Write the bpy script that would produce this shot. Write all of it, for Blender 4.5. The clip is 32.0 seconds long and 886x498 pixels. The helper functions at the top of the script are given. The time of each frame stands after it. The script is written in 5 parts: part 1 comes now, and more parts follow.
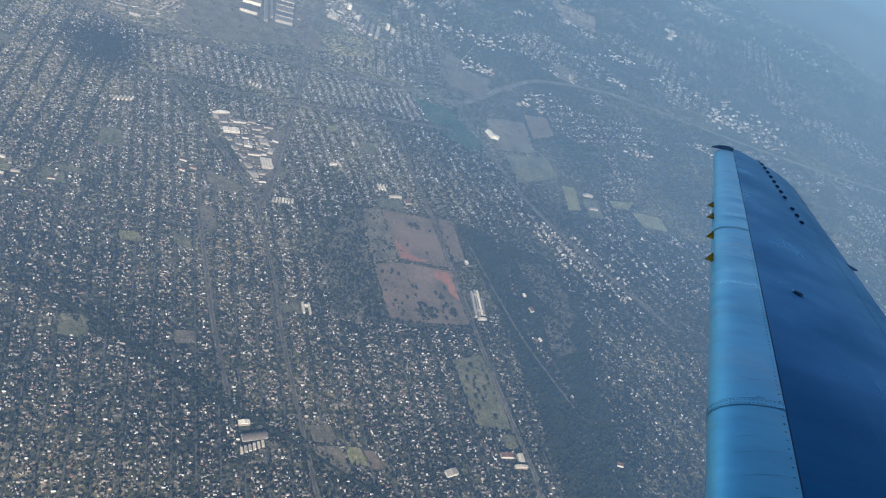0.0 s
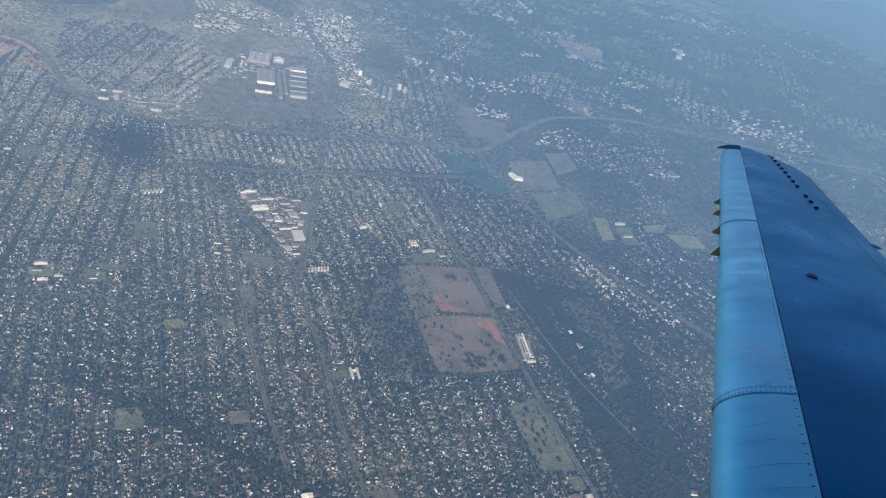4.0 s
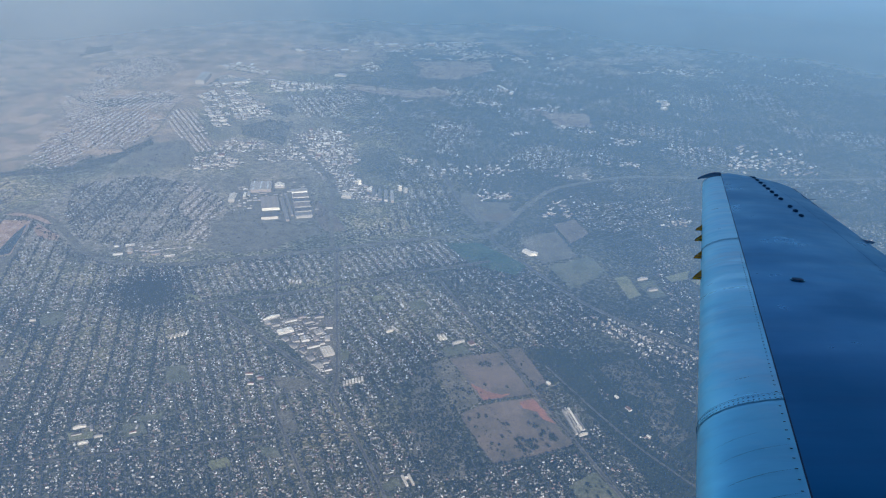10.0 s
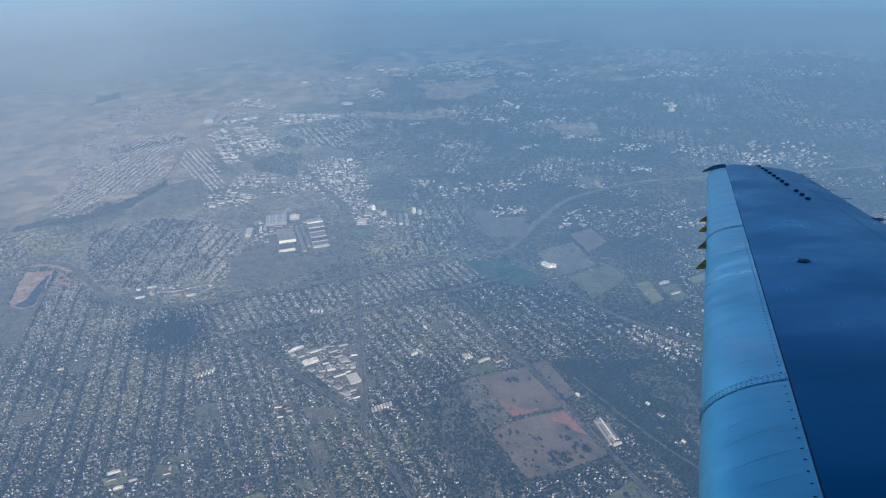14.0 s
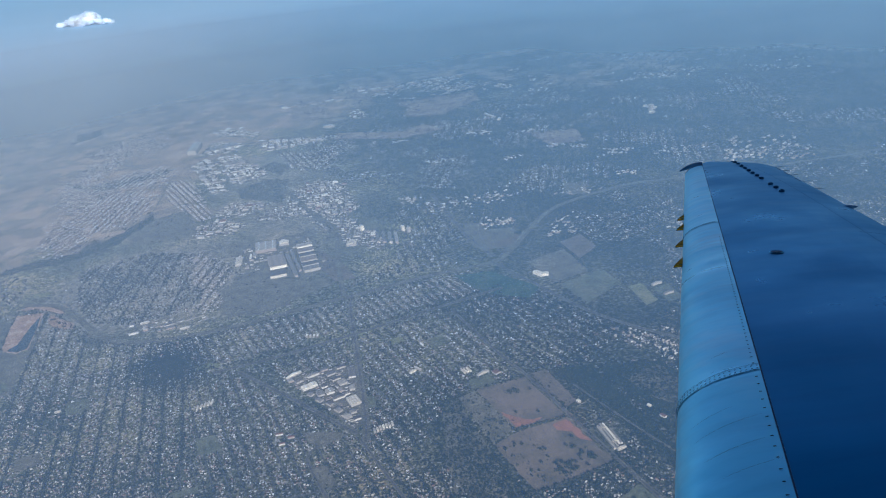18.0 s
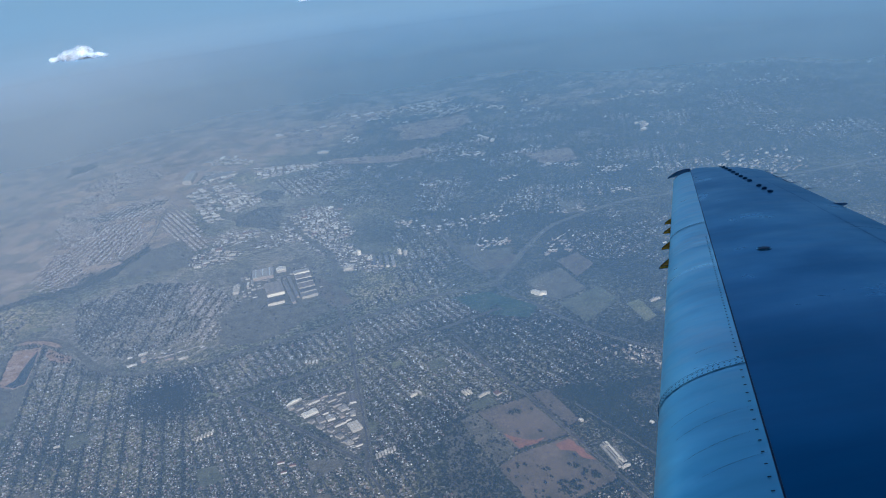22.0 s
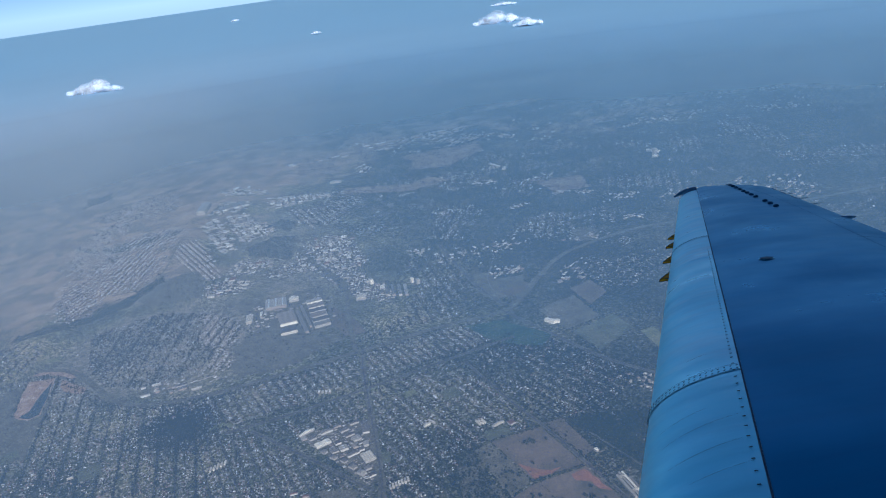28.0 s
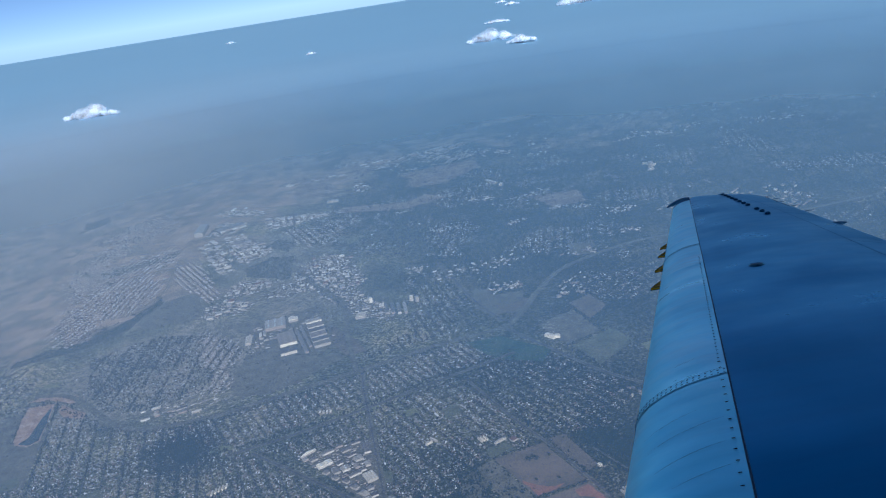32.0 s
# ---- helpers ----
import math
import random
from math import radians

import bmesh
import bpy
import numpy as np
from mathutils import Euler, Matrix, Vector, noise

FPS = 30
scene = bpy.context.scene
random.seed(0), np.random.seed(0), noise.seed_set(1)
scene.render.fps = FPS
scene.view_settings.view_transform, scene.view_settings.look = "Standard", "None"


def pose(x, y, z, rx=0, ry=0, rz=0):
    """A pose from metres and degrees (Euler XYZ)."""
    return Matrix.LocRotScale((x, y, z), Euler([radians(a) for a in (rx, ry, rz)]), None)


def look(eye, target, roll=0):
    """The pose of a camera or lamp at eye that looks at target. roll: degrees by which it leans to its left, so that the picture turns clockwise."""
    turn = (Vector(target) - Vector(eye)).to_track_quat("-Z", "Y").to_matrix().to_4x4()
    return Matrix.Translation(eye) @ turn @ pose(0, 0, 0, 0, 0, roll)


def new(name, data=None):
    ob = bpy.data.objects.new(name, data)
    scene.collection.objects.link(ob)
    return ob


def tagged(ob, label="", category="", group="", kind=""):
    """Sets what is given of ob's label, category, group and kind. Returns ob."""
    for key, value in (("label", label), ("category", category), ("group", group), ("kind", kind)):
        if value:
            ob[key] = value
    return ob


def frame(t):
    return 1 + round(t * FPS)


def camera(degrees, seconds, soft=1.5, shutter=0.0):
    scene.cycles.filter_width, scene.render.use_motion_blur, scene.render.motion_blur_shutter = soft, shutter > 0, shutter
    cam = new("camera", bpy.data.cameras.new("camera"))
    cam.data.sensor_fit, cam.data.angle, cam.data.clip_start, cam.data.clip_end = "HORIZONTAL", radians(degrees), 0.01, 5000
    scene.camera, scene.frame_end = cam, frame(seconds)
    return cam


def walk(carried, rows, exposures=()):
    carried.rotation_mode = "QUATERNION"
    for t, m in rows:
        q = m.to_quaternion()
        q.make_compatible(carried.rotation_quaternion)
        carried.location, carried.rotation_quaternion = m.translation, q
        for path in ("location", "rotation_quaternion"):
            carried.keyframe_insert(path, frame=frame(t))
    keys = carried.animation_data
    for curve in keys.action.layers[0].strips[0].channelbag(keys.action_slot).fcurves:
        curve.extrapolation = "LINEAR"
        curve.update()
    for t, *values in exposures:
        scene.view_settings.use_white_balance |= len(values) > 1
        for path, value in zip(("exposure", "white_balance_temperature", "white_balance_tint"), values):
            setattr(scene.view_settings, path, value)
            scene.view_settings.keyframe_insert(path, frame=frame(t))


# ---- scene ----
cam = camera(58.7, 32.0, 1.1)
# the seat by the wing: rows are seconds, shifts and turns from it
SEAT = pose(-185.0, -29.2, 276.8, 66.17, -0.07, -16.2)
ROWS = [
    (0, -0.1294, 0.0397, 0.0595, -13.09, -3.01, 21.04),
    (0.5, -0.1235, 0.0394, 0.0578, -12.50, -2.83, 20.07),
    (1, -0.1199, 0.0404, 0.0589, -11.87, -2.69, 18.92),
    (1.5, -0.1146, 0.0403, 0.0579, -11.25, -2.49, 17.96),
    (2, -0.1097, 0.0403, 0.0575, -10.64, -2.33, 17.03),
    (2.5, -0.1057, 0.0409, 0.0581, -10.06, -2.18, 15.96),
    (3, -0.0980, 0.0386, 0.0539, -9.63, -2.16, 14.94),
    (3.5, -0.0880, 0.0343, 0.0461, -9.31, -2.01, 13.98),
    (5.5, -0.0620, 0.0263, 0.0330, -7.53, -1.76, 9.75),
    (6, -0.0579, 0.0269, 0.0350, -6.10, -1.65, 8.44),
    (6.5, -0.0544, 0.0277, 0.0376, -4.72, -1.54, 7.25),
    (7, -0.0491, 0.0258, 0.0351, -4.27, -1.45, 6.30),
    (7.5, -0.0428, 0.0224, 0.0299, -4.00, -1.29, 5.58),
    (8, -0.0396, 0.0216, 0.0292, -3.68, -1.28, 4.90),
    (8.5, -0.0376, 0.0220, 0.0308, -3.29, -1.37, 4.05),
    (9, -0.0339, 0.0208, 0.0298, -2.80, -1.43, 3.32),
    (9.5, -0.0310, 0.0199, 0.0292, -2.45, -1.41, 2.68),
    (10, -0.0279, 0.0185, 0.0275, -2.19, -1.46, 2.06),
    (10.5, -0.0248, 0.0170, 0.0258, -2.12, -1.49, 1.42),
    (11, -0.0206, 0.0146, 0.0224, -1.95, -1.35, 0.89),
    (11.5, -0.0189, 0.0143, 0.0227, -1.85, -1.29, 0.23),
    (12, -0.0169, 0.0134, 0.0218, -1.72, -1.11, -0.37),
    (12.5, -0.0133, 0.0111, 0.0186, -1.62, -0.87, -0.85),
    (13, -0.0100, 0.0088, 0.0154, -1.41, -0.54, -1.26),
    (13.5, -0.0078, 0.0077, 0.0141, -1.11, -0.39, -1.79),
    (14, -0.0074, 0.0080, 0.0155, -0.71, -0.28, -2.35),
    (14.5, -0.0064, 0.0085, 0.0177, -0.39, -0.22, -2.89),
    (15, -0.0058, 0.0095, 0.0209, -0.11, -0.25, -3.57),
    (15.5, -0.0029, 0.0079, 0.0193, 0.11, -0.15, -4.02),
    (17.5, 0.0014, 0.0079, 0.0237, 0.52, -0.55, -5.80),
    (18, 0.0033, 0.0070, 0.0232, 0.45, -0.95, -6.21),
    (18.5, 0.0070, 0.0039, 0.0190, 0.54, -1.31, -6.49),
    (19, 0.0098, 0.0016, 0.0158, 0.67, -1.48, -6.89),
    (19.5, 0.0099, 0.0021, 0.0171, 0.94, -1.55, -7.21),
    (20, 0.0114, 0.0010, 0.0160, 1.23, -1.55, -7.39),
    (20.5, 0.0122, 0.0007, 0.0161, 1.47, -1.43, -7.49),
    (21, 0.0146, -0.0019, 0.0116, 1.66, -1.34, -7.67),
    (21.5, 0.0175, -0.0055, 0.0044, 1.85, -1.18, -7.80),
    (22, 0.0196, -0.0082, -0.0007, 2.09, -1.13, -7.91),
    (22.5, 0.0217, -0.0106, -0.0052, 2.35, -1.02, -7.82),
    (23, 0.0229, -0.0114, -0.0060, 2.60, -0.98, -7.81),
    (23.5, 0.0239, -0.0124, -0.0076, 2.82, -0.94, -7.71),
    (24, 0.0258, -0.0142, -0.0105, 2.98, -0.83, -7.67),
    (24.5, 0.0279, -0.0165, -0.0144, 3.12, -0.79, -7.79),
    (25, 0.0308, -0.0200, -0.0209, 3.31, -0.65, -7.83),
    (25.5, 0.0315, -0.0198, -0.0189, 3.54, -0.58, -7.86),
    (26, 0.0319, -0.0203, -0.0202, 3.76, -0.56, -8.02),
    (26.5, 0.0332, -0.0211, -0.0203, 3.95, -0.45, -7.99),
    (28.5, 0.0367, -0.0236, -0.0217, 4.24, -0.16, -8.40),
    (29, 0.0379, -0.0249, -0.0236, 4.36, -0.15, -8.59),
    (29.5, 0.0395, -0.0269, -0.0274, 4.48, -0.14, -8.79),
    (30, 0.0402, -0.0276, -0.0286, 4.71, -0.26, -8.89),
    (30.5, 0.0407, -0.0276, -0.0271, 4.92, -0.16, -8.99),
    (31, 0.0408, -0.0272, -0.0256, 5.15, -0.20, -9.20),
    (31.5, 0.0408, -0.0263, -0.0222, 5.33, -0.33, -9.24),
    (32, 0.0422, -0.0274, -0.0225, 5.41, -0.23, -9.40),
]
walk(cam, [(t, SEAT @ pose(x, y, z, rx, ry, rz)) for t, x, y, z, rx, ry, rz in ROWS],
     [(0, 1.02, 5950, 10), (9, 0.94, 5600, 10), (19, 0.7, 5350, 10), (32, 0.45, 5100, 10)])

# ---------------------------------------------------------------- light
world = bpy.data.worlds.new("sky")
scene.world = world
world.use_nodes = True
wn = world.node_tree
sky = wn.nodes.new("ShaderNodeTexSky")
sky.sky_type, sky.sun_disc = "NISHITA", False
SUN_EL, SUN_AZ = 24.0, 190.0          # height, and compass bearing from +y towards +x, in degrees
sky.sun_elevation, sky.sun_rotation = radians(SUN_EL), radians(SUN_AZ)
sky.altitude, sky.air_density, sky.dust_density, sky.ozone_density = 3500, 0.5, 0.0, 0.5
wn.links.new(sky.outputs[0], wn.nodes["Background"].inputs[0])
wn.nodes["Background"].inputs[1].default_value = 0.05
sun = new("sun", bpy.data.lights.new("sun", "SUN"))
sun.data.energy, sun.data.angle, sun.data.color = 5.0, radians(0.5), (1.0, 0.91, 0.77)
to_sun = Vector((math.sin(radians(SUN_AZ)) * math.cos(radians(SUN_EL)), math.cos(radians(SUN_AZ)) * math.cos(radians(SUN_EL)), math.sin(radians(SUN_EL))))
sun.matrix_world = look(to_sun * 1000, (0, 0, 0))

rng = np.random.default_rng(7)


# ---------------------------------------------------------------- materials
def mat(name, rough=0.9, metal=0.0):
    m = bpy.data.materials.new(name)
    m.use_nodes = True
    b = m.node_tree.nodes["Principled BSDF"]
    b.inputs["Roughness"].default_value, b.inputs["Metallic"].default_value = rough, metal
    b.inputs["Specular IOR Level"].default_value = 0.25
    return m, m.node_tree, b


def ramp_node(nt, source, stops, mode="LINEAR"):
    r = nt.nodes.new("ShaderNodeValToRGB")
    r.color_ramp.interpolation = mode
    els = r.color_ramp.elements
    while len(els) < len(stops):
        els.new(0.5)
    for e, (p, c) in zip(els, stops):
        e.position, e.color = p, (*c, 1)
    nt.links.new(source, r.inputs[0])
    return r.outputs[0]


def noise_node(nt, scale, detail=4.0, rough=0.6):
    co = nt.nodes.new("ShaderNodeTexCoord")
    n = nt.nodes.new("ShaderNodeTexNoise")
    n.inputs["Scale"].default_value, n.inputs["Detail"].default_value, n.inputs["Roughness"].default_value = scale, detail, rough
    nt.links.new(co.outputs["Object"], n.inputs["Vector"])
    return n.outputs["Fac"]


def mix_node(nt, kind, fac, a, b):
    m = nt.nodes.new("ShaderNodeMix")
    m.data_type, m.blend_type = "RGBA", kind
    for socket, v in ((m.inputs[0], fac), (m.inputs[6], a), (m.inputs[7], b)):
        if isinstance(v, bpy.types.NodeSocket):
            nt.links.new(v, socket)
        else:
            socket.default_value = v if isinstance(v, (int, float)) else (*v, 1)
    return m.outputs[2]


def math_node(nt, op, a, b=0.0):
    n = nt.nodes.new("ShaderNodeMath")
    n.operation = op
    for i, v in enumerate((a, b)):
        if isinstance(v, bpy.types.NodeSocket):
            nt.links.new(v, n.inputs[i])
        else:
            n.inputs[i].default_value = v
    return n.outputs[0]


def earth(name, dark, mid, light, big=0.02, fine=0.4, rough=0.95, spread=0.4):
    """Ground cover in three tones, mottled at two scales."""
    m, nt, b = mat(name, rough)
    broad = ramp_node(nt, noise_node(nt, big, 5, 0.65), [(0.34, dark), (0.5, mid), (0.68, light)])
    grain = ramp_node(nt, noise_node(nt, fine, 4, 0.7), [(0.3, (0.85 - spread,) * 3), (0.7, (0.85 + spread,) * 3)])
    nt.links.new(mix_node(nt, "MULTIPLY", 1.0, broad, grain), b.inputs["Base Color"])
    return m


def pieces(name, stops, rough=0.7, piece="Random Per Island", grime=0.25):
    """One tone a piece out of a palette, with a little grime."""
    m, nt, b = mat(name, rough)
    b.inputs["Specular IOR Level"].default_value = 0.2
    g = nt.nodes.new("ShaderNodeNewGeometry" if piece == "Random Per Island" else "ShaderNodeObjectInfo")
    tone = ramp_node(nt, g.outputs[piece], stops, "CONSTANT")
    dirt = ramp_node(nt, noise_node(nt, 1.7, 3), [(0.35, (1 - grime,) * 3), (0.65, (1, 1, 1))])
    nt.links.new(mix_node(nt, "MULTIPLY", 1.0, tone, dirt), b.inputs["Base Color"])
    return m


def gardens(name):
    """Suburban plots of lawn, beds, paving and bare soil, passing softly into brown soil by the estates and dry plains to the north-west."""
    m, nt, b = mat(name, 0.95)
    co = nt.nodes.new("ShaderNodeTexCoord")
    xyz = nt.nodes.new("ShaderNodeSeparateXYZ")
    nt.links.new(co.outputs["Object"], xyz.inputs[0])
    x, y = xyz.outputs[0], xyz.outputs[1]

    def plane(ax, ay, c):
        return math_node(nt, "ADD", math_node(nt, "ADD", math_node(nt, "MULTIPLY", x, ax), math_node(nt, "MULTIPLY", y, ay)), c)

    def soft(value, width):
        n = nt.nodes.new("ShaderNodeMapRange")
        n.interpolation_type = "SMOOTHSTEP"
        n.inputs[1].default_value, n.inputs[2].default_value = -width, width
        nt.links.new(value, n.inputs[0])
        return n.outputs[0]

    def plots(scale, stops):
        cells = nt.nodes.new("ShaderNodeTexVoronoi")
        cells.inputs["Scale"].default_value = scale
        nt.links.new(co.outputs["Object"], cells.inputs["Vector"])
        split = nt.nodes.new("ShaderNodeSeparateXYZ")
        nt.links.new(cells.outputs["Color"], split.inputs[0])
        return ramp_node(nt, split.outputs[0], stops, "CONSTANT")

    plot = plots(0.72, [(0, (0.022, 0.026, 0.017)), (0.34, (0.046, 0.05, 0.028)), (0.58, (0.08, 0.079, 0.047)), (0.78, (0.13, 0.117, 0.078)), (0.93, (0.19, 0.17, 0.14))])
    broad = ramp_node(nt, noise_node(nt, 0.012, 5, 0.6), [(0.36, (0.5, 0.55, 0.52)), (0.48, (0.95, 0.96, 0.95)), (0.58, (1.5, 1.38, 1.22)), (0.68, (2.5, 2.1, 1.75))])
    grain = ramp_node(nt, noise_node(nt, 0.9, 4, 0.7), [(0.3, (0.5, 0.5, 0.5)), (0.7, (1.25, 1.25, 1.25))])
    dry = mix_node(nt, "MIX", math_node(nt, "MULTIPLY", soft(plane(0.0, 1.0, -350), 110.0), soft(plane(-1.0, 0.0, 0), 60.0)), (0.85, 0.86, 0.85), (1.75, 1.7, 1.55))
    suburb = mix_node(nt, "MULTIPLY", 1.0, mix_node(nt, "MULTIPLY", 1.0, mix_node(nt, "MULTIPLY", 1.0, plot, dry), broad), grain)
    soil = mix_node(nt, "MULTIPLY", 1.0, plots(0.3, [(0, (0.18, 0.15, 0.11)), (0.3, (0.29, 0.235, 0.175)), (0.6, (0.39, 0.315, 0.235)), (0.85, (0.47, 0.39, 0.3))]), grain)
    veld = ramp_node(nt, noise_node(nt, 0.009, 8, 0.62), [(0.33, (0.22, 0.152, 0.102)), (0.43, (0.29, 0.205, 0.138)), (0.56, (0.35, 0.25, 0.172)), (0.7, (0.43, 0.315, 0.225))])
    fleck = ramp_node(nt, noise_node(nt, 0.035, 8, 0.72), [(0.34, (0.55, 0.6, 0.58)), (0.42, (0.9, 0.9, 0.9)), (0.6, (1.04, 1.04, 1.04))])
    veld = mix_node(nt, "MULTIPLY", 1.0, mix_node(nt, "MULTIPLY", 1.0, veld, fleck), plots(0.05, [(0, (0.72, 0.76, 0.76)), (0.3, (0.92, 0.92, 0.9)), (0.6, (1.08, 1.05, 1.0)), (0.85, (1.25, 1.18, 1.08))]))
    wave = math_node(nt, "MULTIPLY", math_node(nt, "SUBTRACT", noise_node(nt, 0.014, 6, 0.6), 0.5), 260.0)
    west = plane(-0.95, 0.32, -465)
    north = math_node(nt, "MINIMUM", plane(-0.6, 0.79, -905), plane(-1.0, -0.2, 300))
    plain = math_node(nt, "MINIMUM", plane(0.1, 1.0, -745), math_node(nt, "MAXIMUM", west, north))
    plain = soft(math_node(nt, "ADD", plain, wave), 38.0)
    beyond = soft(math_node(nt, "ADD", plane(0.25, 1.0, -1180), wave), 90.0)
    clearing = soft(math_node(nt, "SUBTRACT", noise_node(nt, 0.0065, 7, 0.6), 0.545), 0.035)
    plain = math_node(nt, "MAXIMUM", plain, math_node(nt, "MULTIPLY", math_node(nt, "MULTIPLY", beyond, clearing), 0.85))
    ex = math_node(nt, "POWER", math_node(nt, "DIVIDE", plane(1, 0, 235), 110.0), 2)
    ey = math_node(nt, "POWER", math_node(nt, "DIVIDE", plane(0, 1, -640), 95.0), 2)
    mid = math_node(nt, "SUBTRACT", 1.0, math_node(nt, "ADD", ex, ey))
    fx = math_node(nt, "POWER", math_node(nt, "DIVIDE", plane(1, 0, 105), 110.0), 2)
    fy = math_node(nt, "POWER", math_node(nt, "DIVIDE", plane(0, 1, -800), 270.0), 2)
    mid = math_node(nt, "MAXIMUM", mid, math_node(nt, "SUBTRACT", 0.35, math_node(nt, "ADD", fx, fy)))
    mid = math_node(nt, "MULTIPLY", soft(math_node(nt, "ADD", mid, math_node(nt, "MULTIPLY", wave, 0.008)), 0.45), 0.5)
    nt.links.new(mix_node(nt, "MIX", plain, mix_node(nt, "MIX", mid, suburb, soil), veld), b.inputs["Base Color"])
    return m


M_GROUND = gardens("suburb ground")
M_BROWN = earth("bare brown field", (0.105, 0.09, 0.062), (0.165, 0.127, 0.09), (0.22, 0.162, 0.118), 0.04, 0.3, 0.95, 0.16)
M_RED = earth("bare red soil", (0.25, 0.135, 0.09), (0.31, 0.14, 0.09), (0.35, 0.155, 0.1), 0.09, 0.4, 0.95, 0.2)
M_GREEN = earth("dry green lawn", (0.085, 0.09, 0.052), (0.13, 0.128, 0.075), (0.185, 0.165, 0.105), 0.06, 0.5)
M_PALE = earth("pale dry grass", (0.13, 0.125, 0.06), (0.2, 0.19, 0.09), (0.26, 0.23, 0.12), 0.08, 0.6)
M_MARSH = earth("damp green meadow", (0.03, 0.06, 0.04), (0.05, 0.085, 0.05), (0.08, 0.1, 0.06), 0.05, 0.4)
M_WOODS = earth("woodland floor", (0.016, 0.024, 0.013), (0.028, 0.036, 0.02), (0.045, 0.05, 0.03), 0.06, 0.7)
M_YARD = earth("yard concrete and dust", (0.15, 0.12, 0.09), (0.23, 0.19, 0.145), (0.31, 0.26, 0.2), 0.12, 0.7)
M_PIT = earth("quarry clay", (0.27, 0.16, 0.1), (0.43, 0.26, 0.165), (0.55, 0.39, 0.27), 0.14, 0.8)
M_ROAD = earth("weathered asphalt", (0.06, 0.058, 0.055), (0.085, 0.08, 0.075), (0.11, 0.105, 0.095), 0.1, 0.8)
M_VERGE = earth("dusty verge", (0.10, 0.09, 0.06), (0.15, 0.13, 0.09), (0.2, 0.17, 0.12), 0.1, 0.7)
M_SOIL = earth("township soil", (0.175, 0.122, 0.085), (0.235, 0.168, 0.118), (0.3, 0.215, 0.15), 0.05, 0.5)
M_PLAIN = earth("tan dry plain", (0.17, 0.12, 0.082), (0.26, 0.185, 0.128), (0.34, 0.25, 0.175), 0.04, 0.3)
M_SIDE = earth("grassy roadside", (0.08, 0.073, 0.05), (0.135, 0.118, 0.083), (0.19, 0.165, 0.118), 0.1, 0.7)
M_STREET = earth("street asphalt", (0.06, 0.058, 0.056), (0.09, 0.086, 0.08), (0.12, 0.114, 0.105), 0.2, 0.9)
M_WATER, _nt, _b = mat("still water", 0.08)
_b.inputs["Base Color"].default_value = (0.01, 0.018, 0.022, 1)
M_TREE = pieces("tree foliage", [(0, (0.013, 0.018, 0.011)), (0.3, (0.02, 0.026, 0.015)), (0.6, (0.028, 0.033, 0.019)), (0.85, (0.042, 0.043, 0.026)), (0.96, (0.07, 0.062, 0.04))], 0.95, grime=0.4)
M_BARK = earth("bark", (0.05, 0.035, 0.025), (0.08, 0.06, 0.04), (0.1, 0.08, 0.06), 1.0, 5.0)
ROOFS = [(0, (0.21, 0.105, 0.07)), (0.1, (0.155, 0.1, 0.075)), (0.25, (0.1, 0.093, 0.08)), (0.42, (0.17, 0.157, 0.132)), (0.6, (0.27, 0.25, 0.21)), (0.78, (0.39, 0.355, 0.29)), (0.86, (0.6, 0.53, 0.42)), (0.935, (0.92, 0.84, 0.71))]
WALLS = [(0, (0.3, 0.265, 0.22)), (0.3, (0.48, 0.44, 0.38)), (0.4, (0.2, 0.15, 0.115)), (0.72, (0.26, 0.22, 0.18))]
M_ROOF = pieces("house roofs", ROOFS, 0.6)
M_WALL = pieces("house walls", WALLS, 0.85)
M_ROOF1 = pieces("house roof sheet", ROOFS, 0.6, "Random")
M_WALL1 = pieces("house wall plaster", WALLS, 0.85, "Random")
M_TROOF = pieces("township roofs", [(0, (0.2, 0.135, 0.1)), (0.25, (0.28, 0.22, 0.175)), (0.5, (0.42, 0.33, 0.25)), (0.75, (0.6, 0.49, 0.38)), (0.92, (0.86, 0.74, 0.59))], 0.7)
M_TWALL = pieces("township walls", [(0, (0.4, 0.3, 0.23)), (0.4, (0.55, 0.46, 0.38)), (0.8, (0.66, 0.6, 0.52))], 0.85)
M_WROOF = pieces("commercial roofs", [(0, (0.13, 0.11, 0.09)), (0.25, (0.21, 0.185, 0.155)), (0.45, (0.35, 0.295, 0.225)), (0.62, (0.53, 0.45, 0.34)), (0.84, (0.85, 0.74, 0.58))], 0.5)
M_WWALL = pieces("commercial walls", [(0, (0.4, 0.34, 0.27)), (0.5, (0.6, 0.55, 0.47)), (0.75, (0.3, 0.22, 0.17))], 0.8)
M_SHED = pieces("shed roof sheeting", [(0, (0.11, 0.09, 0.075)), (0.25, (0.165, 0.14, 0.115)), (0.55, (0.23, 0.2, 0.165)), (0.85, (0.38, 0.335, 0.27))], 0.45, "Random")
M_SHEDWALL = pieces("shed walls", [(0, (0.36, 0.31, 0.25)), (0.5, (0.52, 0.46, 0.38)), (0.8, (0.3, 0.235, 0.185))], 0.8, "Random")
M_WHITE = pieces("white sheeting", [(0, (0.4, 0.35, 0.28)), (0.4, (0.62, 0.53, 0.4)), (0.78, (0.88, 0.77, 0.59))], 0.4, "Random", 0.3)
